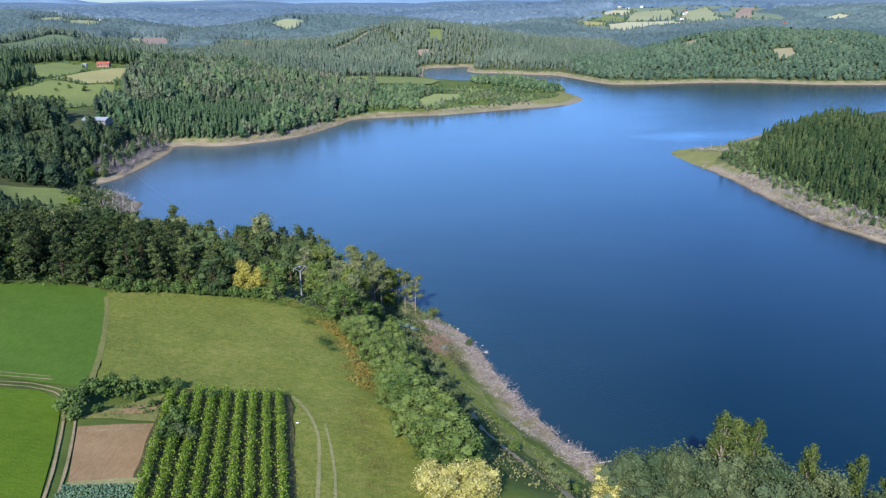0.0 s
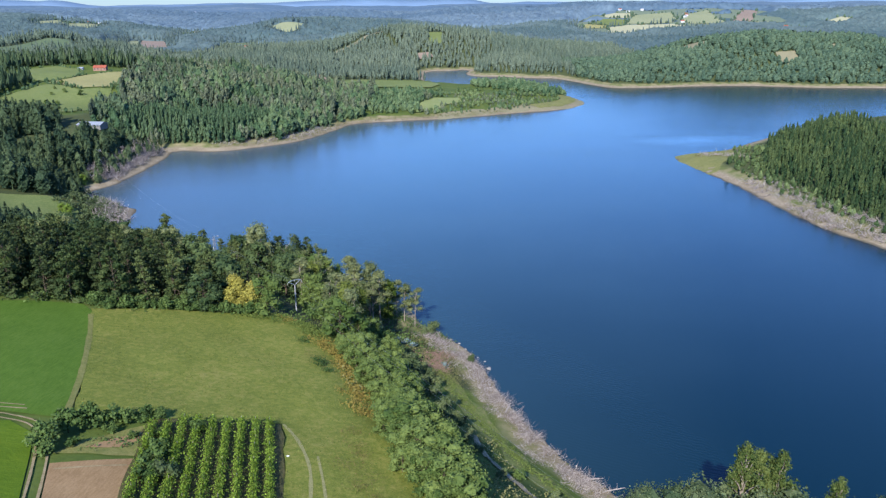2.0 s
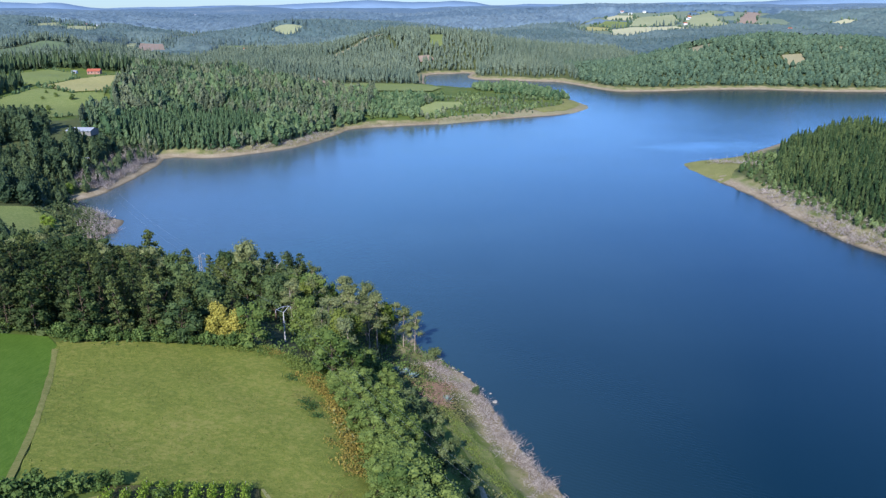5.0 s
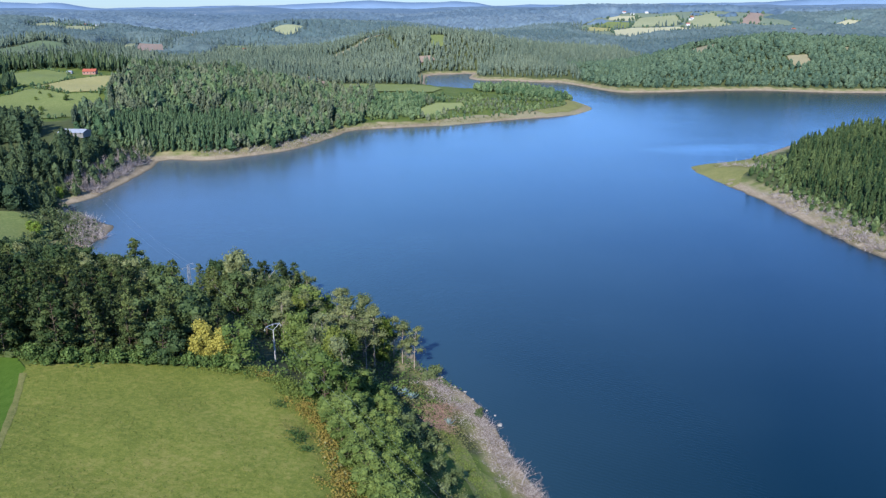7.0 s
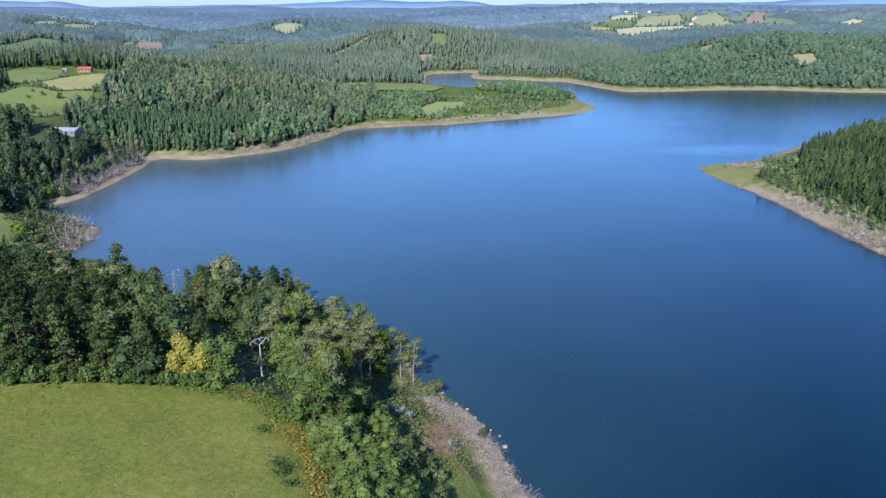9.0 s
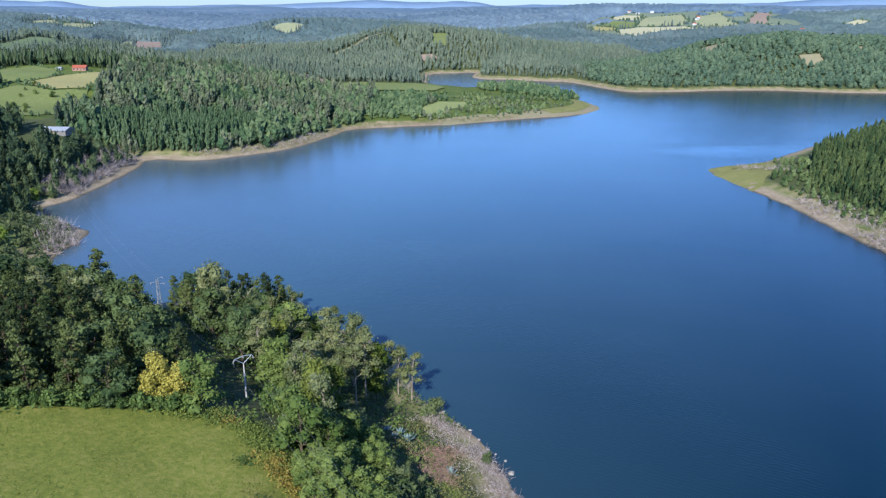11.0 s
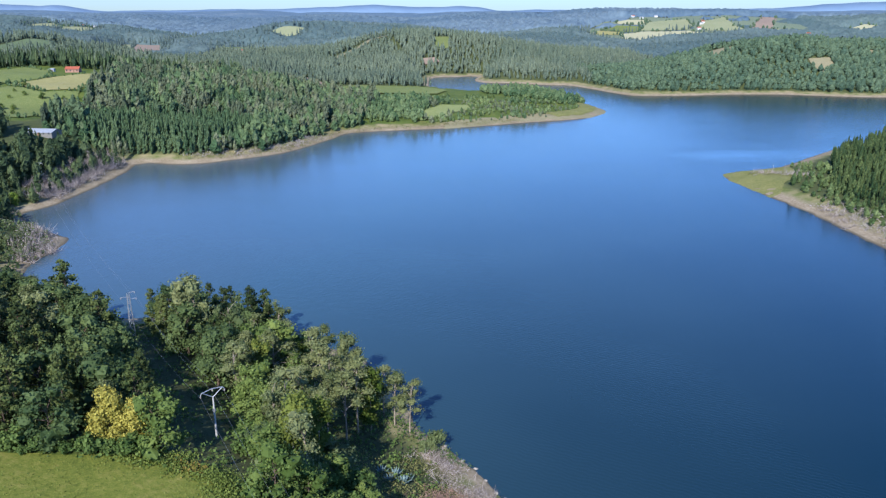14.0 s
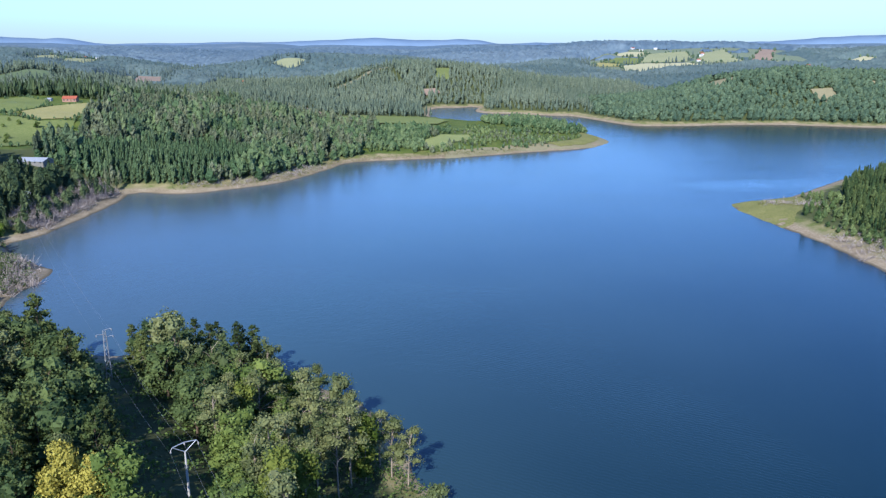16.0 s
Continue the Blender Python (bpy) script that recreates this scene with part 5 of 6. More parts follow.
def canopy(name, y0, y1, dx, dy, tall, material, label, block):
    """Distant woods seen as an uneven roof of tree tops."""
    r = np.random.default_rng(int(y0))
    half = 0.6 * y1 + 60
    xs, ys = np.arange(-half, half, dx), np.arange(y0, y1, dy)
    X, Y = np.meshgrid(xs, ys)
    n, m = X.shape
    X, Y = (X + r.uniform(-0.4, 0.4, X.shape) * dx).ravel(), (Y + r.uniform(-0.4, 0.4, X.shape) * dy).ravel()
    Z, S = land(X, Y)
    ok = in_wood(X, Y, S) & (np.abs(X) < 0.6 * Y + 60) & ~stems(X, Y)
    for o in OPEN:
        near = (Y > o[:, 1].min() - 5) & (Y < o[:, 1].max() + 5)
        k = np.nonzero(near)[0]
        ok[k[inside(o, X[k], Y[k])]] = False
    # lower young growth along the clearings and the lower margin
    edge = ease((Y - y0) / 25) if y0 > 2000 else np.ones(X.shape)
    for o in OPEN + [FARM]:
        k = np.nonzero((Y > o[:, 1].min() - 40) & (Y < o[:, 1].max() + 40) & (X > o[:, 0].min() - 40) & (X < o[:, 0].max() + 40))[0]
        if len(k):
            edge[k] = np.minimum(edge[k], 0.12 + 0.88 * ease(line_distance(o, X[k], Y[k]) / 35))
    cell = np.sin(np.floor(X / block + 0.35 * np.sin(Y / block)) * 12.9898 + np.floor(Y / (1.6 * block)) * 78.233) * 43758.5453
    cell = cell - np.floor(cell)
    Z = Z + np.where(ok, tall * (0.8 + 0.15 * cell + r.uniform(-0.3, 0.3, X.shape)) * np.where(inside(FARM, X, Y), 0.5, 1.0) * edge, -0.5)
    i = np.arange(n * m).reshape(n, m)
    q = np.stack([i[:-1, :-1], i[:-1, 1:], i[1:, 1:], i[1:, :-1]], -1).reshape(-1, 4)
    q = q[ok[q].sum(1) >= 2]
    used_v, q = np.unique(q, return_inverse=True)
    q = q.reshape(-1, 4)
    me = mesh_from(name, np.stack([X, Y, Z], 1)[used_v], q, material)
    at = me.attributes.new("tint", "FLOAT", "POINT")
    at.data.foreach_set("value", (0.45 * cell + 0.55 * r.uniform(0, 1, X.shape))[used_v].astype(np.float32))
    return tagged(new(name, me), label, "woodland", "", "stuff")


hedge = np.array([q for n, o, _, _ in FIELDS if n == "field" for q in along(list(o) + [o[0]], 9.0, 2.5) if rng.random() < 0.55])
wood("hedgerow_trees", FAR["oak"], np.column_stack([hedge, rng.uniform(0.45, 0.95, len(hedge))]), M_WOOD_EAST, "hedgerow trees between the distant fields")
specks = scatter(-1000, 700, 1500, 2060, 12.0, lambda x, y, s: in_wood(x, y, s) & ~stems(x, y), size=(0.8, 1.12))
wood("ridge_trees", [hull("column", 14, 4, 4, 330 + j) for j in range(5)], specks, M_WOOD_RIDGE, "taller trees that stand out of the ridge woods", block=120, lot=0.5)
borders = np.array([q for n, o, _, _ in FIELDS[:3] for q in along(list(o) + [o[0]], 3.4, 1.0) if rng.random() < 0.6])
wood("pasture_hedges", HILLOAK, np.column_stack([borders, rng.uniform(0.15, 0.42, len(borders))]), M_WOOD_OAK, "low hedges and bushes round the hillside pastures")
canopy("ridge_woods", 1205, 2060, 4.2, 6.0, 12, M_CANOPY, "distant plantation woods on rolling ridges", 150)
canopy("distant_woods", 2015, 3000, 6.0, 10.0, 16, M_CANOPY_FAR, "distant woods on the far hills, tinted with haze blue", 210)
west = scatter(-900, -270, 560, 900, 7, lambda x, y, s: (s > 20) & (((x < -365) & (y < 700)) | (x < -440) | (y > 835)), size=(1.1, 1.6))
wood("west_hill_pines", FAR["cone"], west, M_WOOD_DARK, "dark pine belt above the pastures")

# ---- vineyard and garden ----
M_DARKSOIL = grass_material("weedy_soil", (0.050, 0.055, 0.018), (0.085, 0.080, 0.030), (0.13, 0.11, 0.048), 6)
M_POST = simple("grey_post", (0.30, 0.27, 0.23), 0.9, 0.1)


def box(x0, x1, y0, y1, z0, z1):
    v = np.array([(x, y, z) for z in (z0, z1) for x, y in ((x0, y0), (x1, y0), (x1, y1), (x0, y1))], float)
    return v, np.array([(3, 2, 1, 0), (4, 5, 6, 7), (0, 1, 5, 4), (1, 2, 6, 5), (2, 3, 7, 6), (3, 0, 4, 7)])


sheet("vineyard_soil", [(-47.5, 114.5), (-27.2, 119), (-14.5, 62), (-35, 58)], M_DARKSOIL, "dark weedy soil between the vine rows", "soil", 2.0, 0.22, wobble=0.3)
row_dir = np.array([0.225, -0.974])
for k in range(9):
    start = np.array([-46.0 + 2.12 * k, 114.0 + 0.52 * k])
    if k < 2:
        start = start + row_dir * 2.0
    length = 52.0 if k > 2 else 49.0
    r = np.random.default_rng(400 + k)
    row = empty("vine_row", "trellised row of leafy green grape vines", "vines", "rows of the vineyard")
    row.location = (start[0], start[1], height(start[0], start[1]))
    n = int(length * 125)
    u = r.uniform(0, length, n)
    lump = 1 + 0.28 * np.sin(u * 5.3 + k) * np.sin(u * 1.9 + 2 * k)
    q = r.normal(0, 1, (n, 2))
    across, up = q[:, 0] * 0.35 * lump, 1.2 + q[:, 1] * 0.40 * lump
    px, py = start[0] + row_dir[0] * u - row_dir[1] * across, start[1] + row_dir[1] * u + row_dir[0] * across
    pz = land(px, py)[0] + np.clip(up, 0.3, 2.1)
    nrm = np.stack([-row_dir[1] * np.sign(across), row_dir[0] * np.sign(across), 0.6 + 0 * u], 1)
    org = np.array(row.location)
    part("foliage", tufts(np.stack([px, py, pz], 1) - org, nrm, 0.24, r), M_VINE, row, smooth=False)
    for w in np.arange(0.2, length, 5.0):
        a = start + row_dir * w
        z = height(a[0], a[1])
        part("post", tube([(a[0] - org[0], a[1] - org[1], z - org[2] - 0.3), (a[0] - org[0], a[1] - org[1], z - org[2] + 1.75)], [0.05, 0.045], 5), M_POST, row)

M_CABBAGE = leaf_material("blue_green_cabbage", (0.085, 0.150, 0.090), (0.165, 0.245, 0.150), through=0.1)
pts = []
for i in range(30):
    for j in range(9):
        f, g = i / 29, j / 8
        pts.append((-48.2 + 9.6 * f + 0.6 * g + rng.uniform(-0.1, 0.1), 81.0 + 2.6 * f - 5.0 * g + rng.uniform(-0.1, 0.1)))
pts = np.array(pts)
c = np.repeat(np.column_stack([pts, land(pts[:, 0], pts[:, 1])[0] + 0.3]), 9, 0)
d = rng.normal(0, 1, c.shape)
d[:, 2] = np.abs(d[:, 2]) + 0.3
bed = new("cabbage_bed", mesh_from("cabbage_bed", *tufts(c + d * 0.09, d, 0.3, rng), M_CABBAGE, False))
tagged(bed, "bed of blue-green cabbages beside the tilled plot", "vegetables", kind="stuff")
sheet("rough_grass", [(-55.5, 101), (-53.5, 105), (-46, 113.5), (-41, 113), (-36, 96), (-38.5, 85), (-43.4, 102.4)], M_MOWN, "weedy corner with dry grass and bare earth", "grass", 1.2, 0.14, wobble=0.4)
sheet("bare_earth", [(-52, 103), (-50.5, 106), (-46, 110.5), (-44.5, 109.8), (-47.5, 104.5)], M_SOIL, "patch of bare trodden earth", "earth", 0.8, 0.2, wobble=0.4)
for n_seed, (line, w) in enumerate([([(-27, 119), (-23.5, 113), (-20.3, 105), (-18.8, 98), (-17, 86), (-15, 70)], 0.55), ([(-19.5, 108), (-17.6, 101), (-16, 94), (-14.8, 87), (-13, 72)], 0.4),
                                    ([(-79, 164), (-73, 150), (-66, 132), (-59.6, 113)], 1.0), ([(-76, 112.8), (-70, 113.5), (-66, 113.8)], 0.35), ([(-76, 114.3), (-71, 114.8), (-67, 115)], 0.3)]):
    strip("wheel_rut", line, w, M_MOWN if n_seed == 2 else M_HAY if n_seed < 2 else M_TRACK, "faint worn track in the grass")


strip("footpath", [(-53.2, 96.6), (-49, 98), (-44.6, 99.4)], 0.35, M_TRACK, "pale trodden line across the tilled plot")
sheet("dry_strip", [(-48.6, 82.6), (-39.6, 85.4), (-39.2, 83.6), (-48.2, 80.8)], M_HAY, "strip of dry weeds between soil and cabbages", "grass", 1.0, 0.24, wobble=0.3)
plant("willow", -38.2, 96.5, 3.4)


# ---- plants in masses ----
def ground_cover(name, spots, spread_by, per, size, material, label, lift=0.2, tall=0.4, seed=1):
    """Low plants round the spots, in one mesh."""
    r = np.random.default_rng(seed)
    s = np.repeat(np.array(spots, float), per, 0)
    p = s[:, :2] + r.normal(0, 1, (len(s), 2)) * spread_by
    z, shore = land(p[:, 0], p[:, 1])
    ok = shore > 0.2
    n = r.normal(0, 0.6, (len(s), 3))
    n[:, 2] += 0.8
    c = np.column_stack([p, z + lift + np.abs(r.normal(0, tall, len(s)))])
    ob = new(name, mesh_from(name, *tufts(c[ok], n[ok], size, r), material, False))
    return tagged(ob, label, "plants", kind="stuff")


EDGE = [(-50, 180.5), (-42, 179), (-35, 175.5), (-28, 168.5), (-22.5, 160), (-18, 148), (-15, 136), (-13.5, 128)]
ground_cover("rusty_bracken", np.concatenate([along([(x - 0.6, y - 0.4) for x, y in EDGE[3:]], 0.45, 1.3), along([(-40, 178.4), (-37, 177)], 0.6, 0.6)]), 0.9, 74, 0.27, M_FERN, "rust-brown bracken along the meadow edge", seed=2)
ground_cover("green_bracken", np.concatenate([along([(x + 1.0, y + 0.5) for x, y in EDGE], 0.7, 1.7), along(EDGE[:4], 0.35, 1.4)]), 0.8, 50, 0.27, M_GREEN_FERN, "fresh green bracken beside the meadow", seed=3)
ground_cover("meadow_weeds", np.concatenate([along([(-15, 120), (-14, 108), (-10, 96), (-8, 88)], 0.8, 1.3), along([(-30, 158), (-25, 150)], 1.2, 1.5)]), 0.8, 46, 0.2, M_WEED, "brown dry weeds in the mown grass", 0.1, 0.15, 4)
ground_cover("field_bushes", [(-27, 153), (-25.5, 152), (-32, 164), (-26, 150), (-24, 147)], 0.7, 120, 0.3, M_SHRUB, "small dark bushes standing in the meadow", 0.2, 0.5, 5)
M_BANKGRASS = grass_material("bank_grass", (0.085, 0.115, 0.028), (0.135, 0.165, 0.042), (0.24, 0.215, 0.10), 4)
M_TRODDEN = grass_material("trodden_earth", (0.17, 0.14, 0.07), (0.31, 0.245, 0.15), (0.44, 0.36, 0.25), 4)
sheet("grass_strip", [tuple(o) for o in BANK_GRASS], M_BANKGRASS, "bright green grass strip above the shore", "grass", 1.2, 0.14, wobble=1.0)
BANK = [(26, 128), (21, 134), (16, 141), (9, 159), (3, 176), (-2, 188)]
ground_cover("bank_grass", along(BANK, 0.16, 1.3), 0.5, 16, 0.24, M_GREEN_FERN, "bright green grass strip above the shore", 0.1, 0.2, 6)
ground_cover("hedge_weeds", along([(-50, 104), (-45, 108), (-41, 106), (-38.5, 99)], 0.6, 1.2), 0.6, 20, 0.35, M_SHRUB, "green weeds beside the vineyard", 0.1, 0.25, 8)
ground_cover("undergrowth", [(x, y) for x, y, s in scatter(-122, 0, 168, 290, 3.4, lambda x, y, s: (s > 10) & (y > np.interp(x, EDGE_X, EDGE_Y) - 1)) if off_line(x, y) > 1.2], 0.9, 16, 0.6, M_SHRUB,
             "dark undergrowth below the trees", 0.2, 0.7, 9)
ground_cover("bank_scrub", [(x, y) for x, y, s in scatter(-20, 30, 98, 215, 2.4, lambda x, y, s: (s > 17) & (s < 44) & (ripple(x, y, 9, 3) > -0.2) & ~inside(BANK_GRASS, x, y) & (np.abs(x - np.interp(y, [92, 105.7, 121.7, 130.7, 146.2, 156.4, 165], [19.5, 18.2, 14.5, 9.9, 6, 1.9, 0])) > 1.8))], 0.7, 14, 0.38, M_DRYSCRUB, "straw and olive scrub on the slope below the oaks", 0.2, 0.5, 10)
strip("dirt_path", [(19.5, 92), (18.2, 105.7), (14.5, 121.7), (10.4, 130.7), (7.5, 140), (6.0, 147)], 1.5, M_TRODDEN, "worn sandy path along the slope", "path", 0.25)


def twigs(spots, per, length, thick, r, up=0.5):
    """Bare crossed twigs round the spots."""
    s = np.repeat(np.array(spots, float), per, 0)
    n = len(s)
    p = s[:, :2] + r.normal(0, 0.9, (n, 2))
    z = land(p[:, 0], p[:, 1])[0]
    a = r.uniform(0, 6.28, n)
    el = r.uniform(0, 1.2, n) * up
    l = length * r.uniform(0.4, 1.3, n)
    d = np.stack([np.cos(a) * np.cos(el), np.sin(a) * np.cos(el), np.sin(el)], 1)
    side = np.cross(d, r.normal(0, 1, (n, 3)))
    side /= np.linalg.norm(side, axis=1)[:, None] + 1e-9
    side2 = np.cross(d, side)
    c = np.column_stack([p, z + r.uniform(0.0, 0.7, n)])
    e = c + d * l[:, None]
    w = thick * r.uniform(0.6, 1.4, (n, 1))
    v = np.stack([c + side * w, c - side * w * 0.5 + side2 * w, c - side * w * 0.5 - side2 * w, e], 1).reshape(-1, 3)
    i = np.arange(n)[:, None] * 4
    f = np.concatenate([i + [0, 1, 3], i + [1, 2, 3], i + [2, 0, 3]])
    return v, f


SHORE_LINE = [(39.5, 133), (33, 141.5), (27.5, 150), (23.5, 158.5), (18, 174), (14, 188.5), (9.5, 199), (3.5, 207), (-1, 216)]
r = np.random.default_rng(21)
spots = np.concatenate([along([(x - 3.2, y - 1.2) for x, y in SHORE_LINE], 0.17, 1.1, r), along([(x - 5.4, y - 2.0) for x, y in SHORE_LINE], 0.3, 1.9, r)])
spots = spots[ripple(spots[:, 0], spots[:, 1], 3.2, 4.0) + 0.5 * ripple(spots[:, 0], spots[:, 1], 1.1, 2.0) + 0.6 * ripple(spots[:, 0], spots[:, 1], 8.0, 6.0) > -0.2]
brush = new("dead_brush", mesh_from("dead_brush", *twigs(spots, 12, 1.8, 0.03, r, 0.85), M_DEAD, False))
tagged(brush, "bleached grey dead brush along the waterline", "brush", kind="stuff")
spots = along([(-1, 200), (-3, 195), (-2, 190), (-3, 186)], 0.2, 1.7, r)
heap = new("dead_branches", mesh_from("dead_branches", *twigs(spots, 22, 1.5, 0.04, r), M_REDDEAD, False))
tagged(heap, "brown heap of dead branches above the shore", "brush", kind="stuff")
spots = np.concatenate([along([(-154, 340), (-156, 352), (-162, 362), (-168, 372)], 1.1, 3.2, r), along([(-196, 432), (-197, 455), (-197, 480), (-199, 505), (-202, 528)], 0.45, 2.6, r)])
spots = np.concatenate([spots, along([(-202, 436), (-203, 460), (-203, 485), (-205, 510), (-207, 530)], 0.7, 2.6, r)])
brush = new("dead_thicket", mesh_from("dead_thicket", *twigs(spots, 34, 4.6, 0.07, r, 1.3), M_DULLDEAD, False))
tagged(brush, "leafless grey thicket on the drowned margin", "brush", kind="stuff")
spots = np.concatenate([along([(168, 492), (182, 485), (196, 480)], 0.6, 3.0, r), along([(172, 360), (176, 330), (188, 298)], 0.4, 2.0, r), along([(172, 420), (176, 380), (182, 345), (192, 312), (204, 290)], 0.5, 4.0, r), along([(-160, 545), (-130, 562), (-110, 590), (-96, 630)], 0.7, 3, r)])
brush = new("dead_scrub", mesh_from("dead_scrub", *twigs(spots, 10, 2.6, 0.07, r, 0.9), M_DULLDEAD, False))
tagged(brush, "grey leafless scrub along the far shores", "brush", kind="stuff")
ground_cover("shore_willows", np.concatenate([along([(-160, 335), (-172, 350), (-184, 372), (-196, 398), (-200, 418)], 1.4, 5.0), along([(-150, 318), (-165, 326)], 1.2, 4.0), along([(-156, 338), (-160, 352), (-168, 366), (-176, 380)], 0.8, 3.0)]), 1.1, 40, 0.9, M_WILLOW, "grey-green willow scrub round the inlet", 0.3, 1.3, 12)

LEFT_EDGE = [(-196, 430), (-196, 450), (-196, 475), (-197, 500), (-200, 526)]
ground_cover("bare_thicket", np.concatenate([along(LEFT_EDGE, 0.8, 2.6), along([(-156, 340), (-157, 352), (-162, 362), (-168, 372)], 2.2, 3.2)]), 0.9, 30, 0.5, M_DULLDEAD, "grey leafless thicket on the left bank", 0.2, 1.7, 15)
ground_cover("shore_litter", np.concatenate([along([(-166, 540), (-134, 556), (-114, 576), (-99, 610), (-86, 664), (-50, 684), (-16, 694), (24, 712), (62, 735)], 0.9, 2.6), along([(171, 362), (175, 332), (188, 300)], 0.6, 2.4), along([(166, 488), (180, 484), (194, 478)], 0.7, 3.0)]),
             1.2, 9, 0.6, M_DRYSCRUB, "dry brush scattered along the far banks", 0.1, 0.6, 16)
ground_cover("brush_tops", [q for q in along([(x - 3.4, y - 1.2) for x, y in SHORE_LINE], 0.16, 1.5) if ripple(q[0], q[1], 3.2, 4.0) > 0.0], 0.6, 12, 0.22, M_DEADLEAF, "bleached dry brush on the bank", 0.1, 0.5, 17)
ground_cover("shore_undergrowth", along([(-2, 213), (-7, 217), (-11, 223), (-15, 229), (-21, 236), (-30, 244)], 0.35, 2.6), 0.9, 22, 0.42, M_SHRUB, "dark undergrowth below the shore pines", 0.1, 0.6, 33)
ground_cover("path_weeds", along([(19.5, 92), (18.2, 105.7), (14.5, 121.7), (9.9, 130.7), (6.0, 146.2), (1.9, 156.4), (0, 165)], 0.25, 1.3), 0.4, 9, 0.2, M_DRYSCRUB, "straw-coloured weeds along the sandy path", 0.05, 0.15, 34)
ground_cover("dry_scrub", [(x, y) for x, y, s in scatter(-14, 6, 178, 217, 1.5, lambda x, y, s: (s > 8) & (x > np.interp(y, [178, 190, 200, 216], [-8, -12, -13, -9])) & (ripple(x, y, 5, 1) > -0.5))], 0.6, 26, 0.3, M_DRYSCRUB, "olive and straw-coloured scrub on the dry bank", 0.1, 0.45, 31)
ground_cover("shore_weeds", [q for q in along([(x - 5.0, y - 1.8) for x, y in SHORE_LINE], 0.2, 2.0) if ripple(q[0], q[1], 3.2, 4.0) < -0.1], 0.5, 12, 0.2, M_DRYSCRUB, "straw-coloured weeds among the dead brush", 0.05, 0.2, 32)
MEADOW = np.array([(-79.5, 166), (-58, 111.6), (-27, 119.5), (-22, 95), (-18, 72), (1, 72), (-1, 88), (-9, 120), (-14, 143), (-21.5, 160), (-34, 175.5), (-47, 179.5), (-66, 175)], float)
tx, ty = rng.uniform(-80, 1, 50000), rng.uniform(72, 185, 50000)
keep = inside(MEADOW, tx, ty) & (ripple(tx, ty, 6, 3.0) + rng.normal(0, 0.5, 50000) > -0.3)
ground_cover("meadow_tufts", np.stack([tx, ty], 1)[keep], 0.1, 1, 0.19, M_TURF, "tufts of rough grass all over the meadow", 0.16, 0.07, 18)

# fallen trunks and stones on the shore
for x, y, a, l in [(27, 142, 10, 6), (20, 157, 60, 4.5), (15, 170, 75, 5), (12, 184, 100, 4), (32, 138.5, 20, 5)]:
    r = np.random.default_rng(int(x * 7))
    log = empty("driftwood_log", "bleached fallen trunk lying on the shore", "log", "driftwood")
    pts = [(u * l, 0.15 * math.sin(u * 5), 0.16) for u in np.linspace(0, 1, 6)]
    part("trunk", tube(pts, [0.17, 0.16, 0.14, 0.12, 0.09, 0.05], 7), M_DEAD, log)
    for k in range(4):
        u = 0.3 + 0.17 * k
        part("branch", tube([(u * l, 0, 0.2), (u * l + 0.5, (-1) ** k * 0.6, 0.5), (u * l + 0.8, (-1) ** k * 1.1, 0.75)], [0.06, 0.04, 0.015], 5), M_DEAD, log)
    log.matrix_basis = stand(x, y, a, 1.0, 1.0, 0.05)
M_STONE = simple("pale_granite", (0.27, 0.25, 0.225), 0.95, 0.1, 0.35, 0.4)


def stone(x, y, size, seed):
    bm = bmesh.new()
    bmesh.ops.create_icosphere(bm, subdivisions=2, radius=1.0)
    for v in bm.verts:
        n = noise.noise(v.co * 1.3 + Vector((seed, 0, 0)))
        v.co *= 1 + 0.45 * n
        v.co.z *= 0.6
    me = bpy.data.meshes.new("boulder")
    bm.to_mesh(me)
    bm.free()
    me.materials.append(M_STONE)
    ob = new("boulder", me)
    ob.matrix_basis = pose(x, y, max(height(x, y), -0.1) + 0.15 * size, 0, 0, seed * 40) @ Matrix.Diagonal((size, size * 0.8, size, 1))
    return tagged(ob, "pale granite boulder at the water's edge", "rock", "stones on the shore")


for k, (x, y, s) in enumerate([(12.2, 194.5, 0.7), (11.4, 199, 0.4), (9.5, 201.5, 0.35), (4.5, 211, 0.45), (2.0, 213.5, 0.5), (13.4, 181, 0.5), (14.4, 179, 0.4), (8.0, 203, 0.4), (6.2, 207, 0.35), (17, 171, 0.4), (-1.5, 219, 0.4), (20, 163, 0.35), (12, 187.5, 0.5)]):
    stone(x, y, s, k + 1.0)


white_sack = new("feed_sack", bpy.data.meshes["boulder"].copy())
white_sack.data.materials[0] = simple("white_plastic", (0.75, 0.75, 0.72), 0.6, 0.3, 0.08, 0.3)
white_sack.matrix_basis = pose(-23.8, 107.0, height(-23.8, 107.0) + 0.2, 0, 0, 20) @ Matrix.Diagonal((0.22, 0.16, 0.14, 1))
tagged(white_sack, "small white plastic sack lying on the mown grass", "sack")


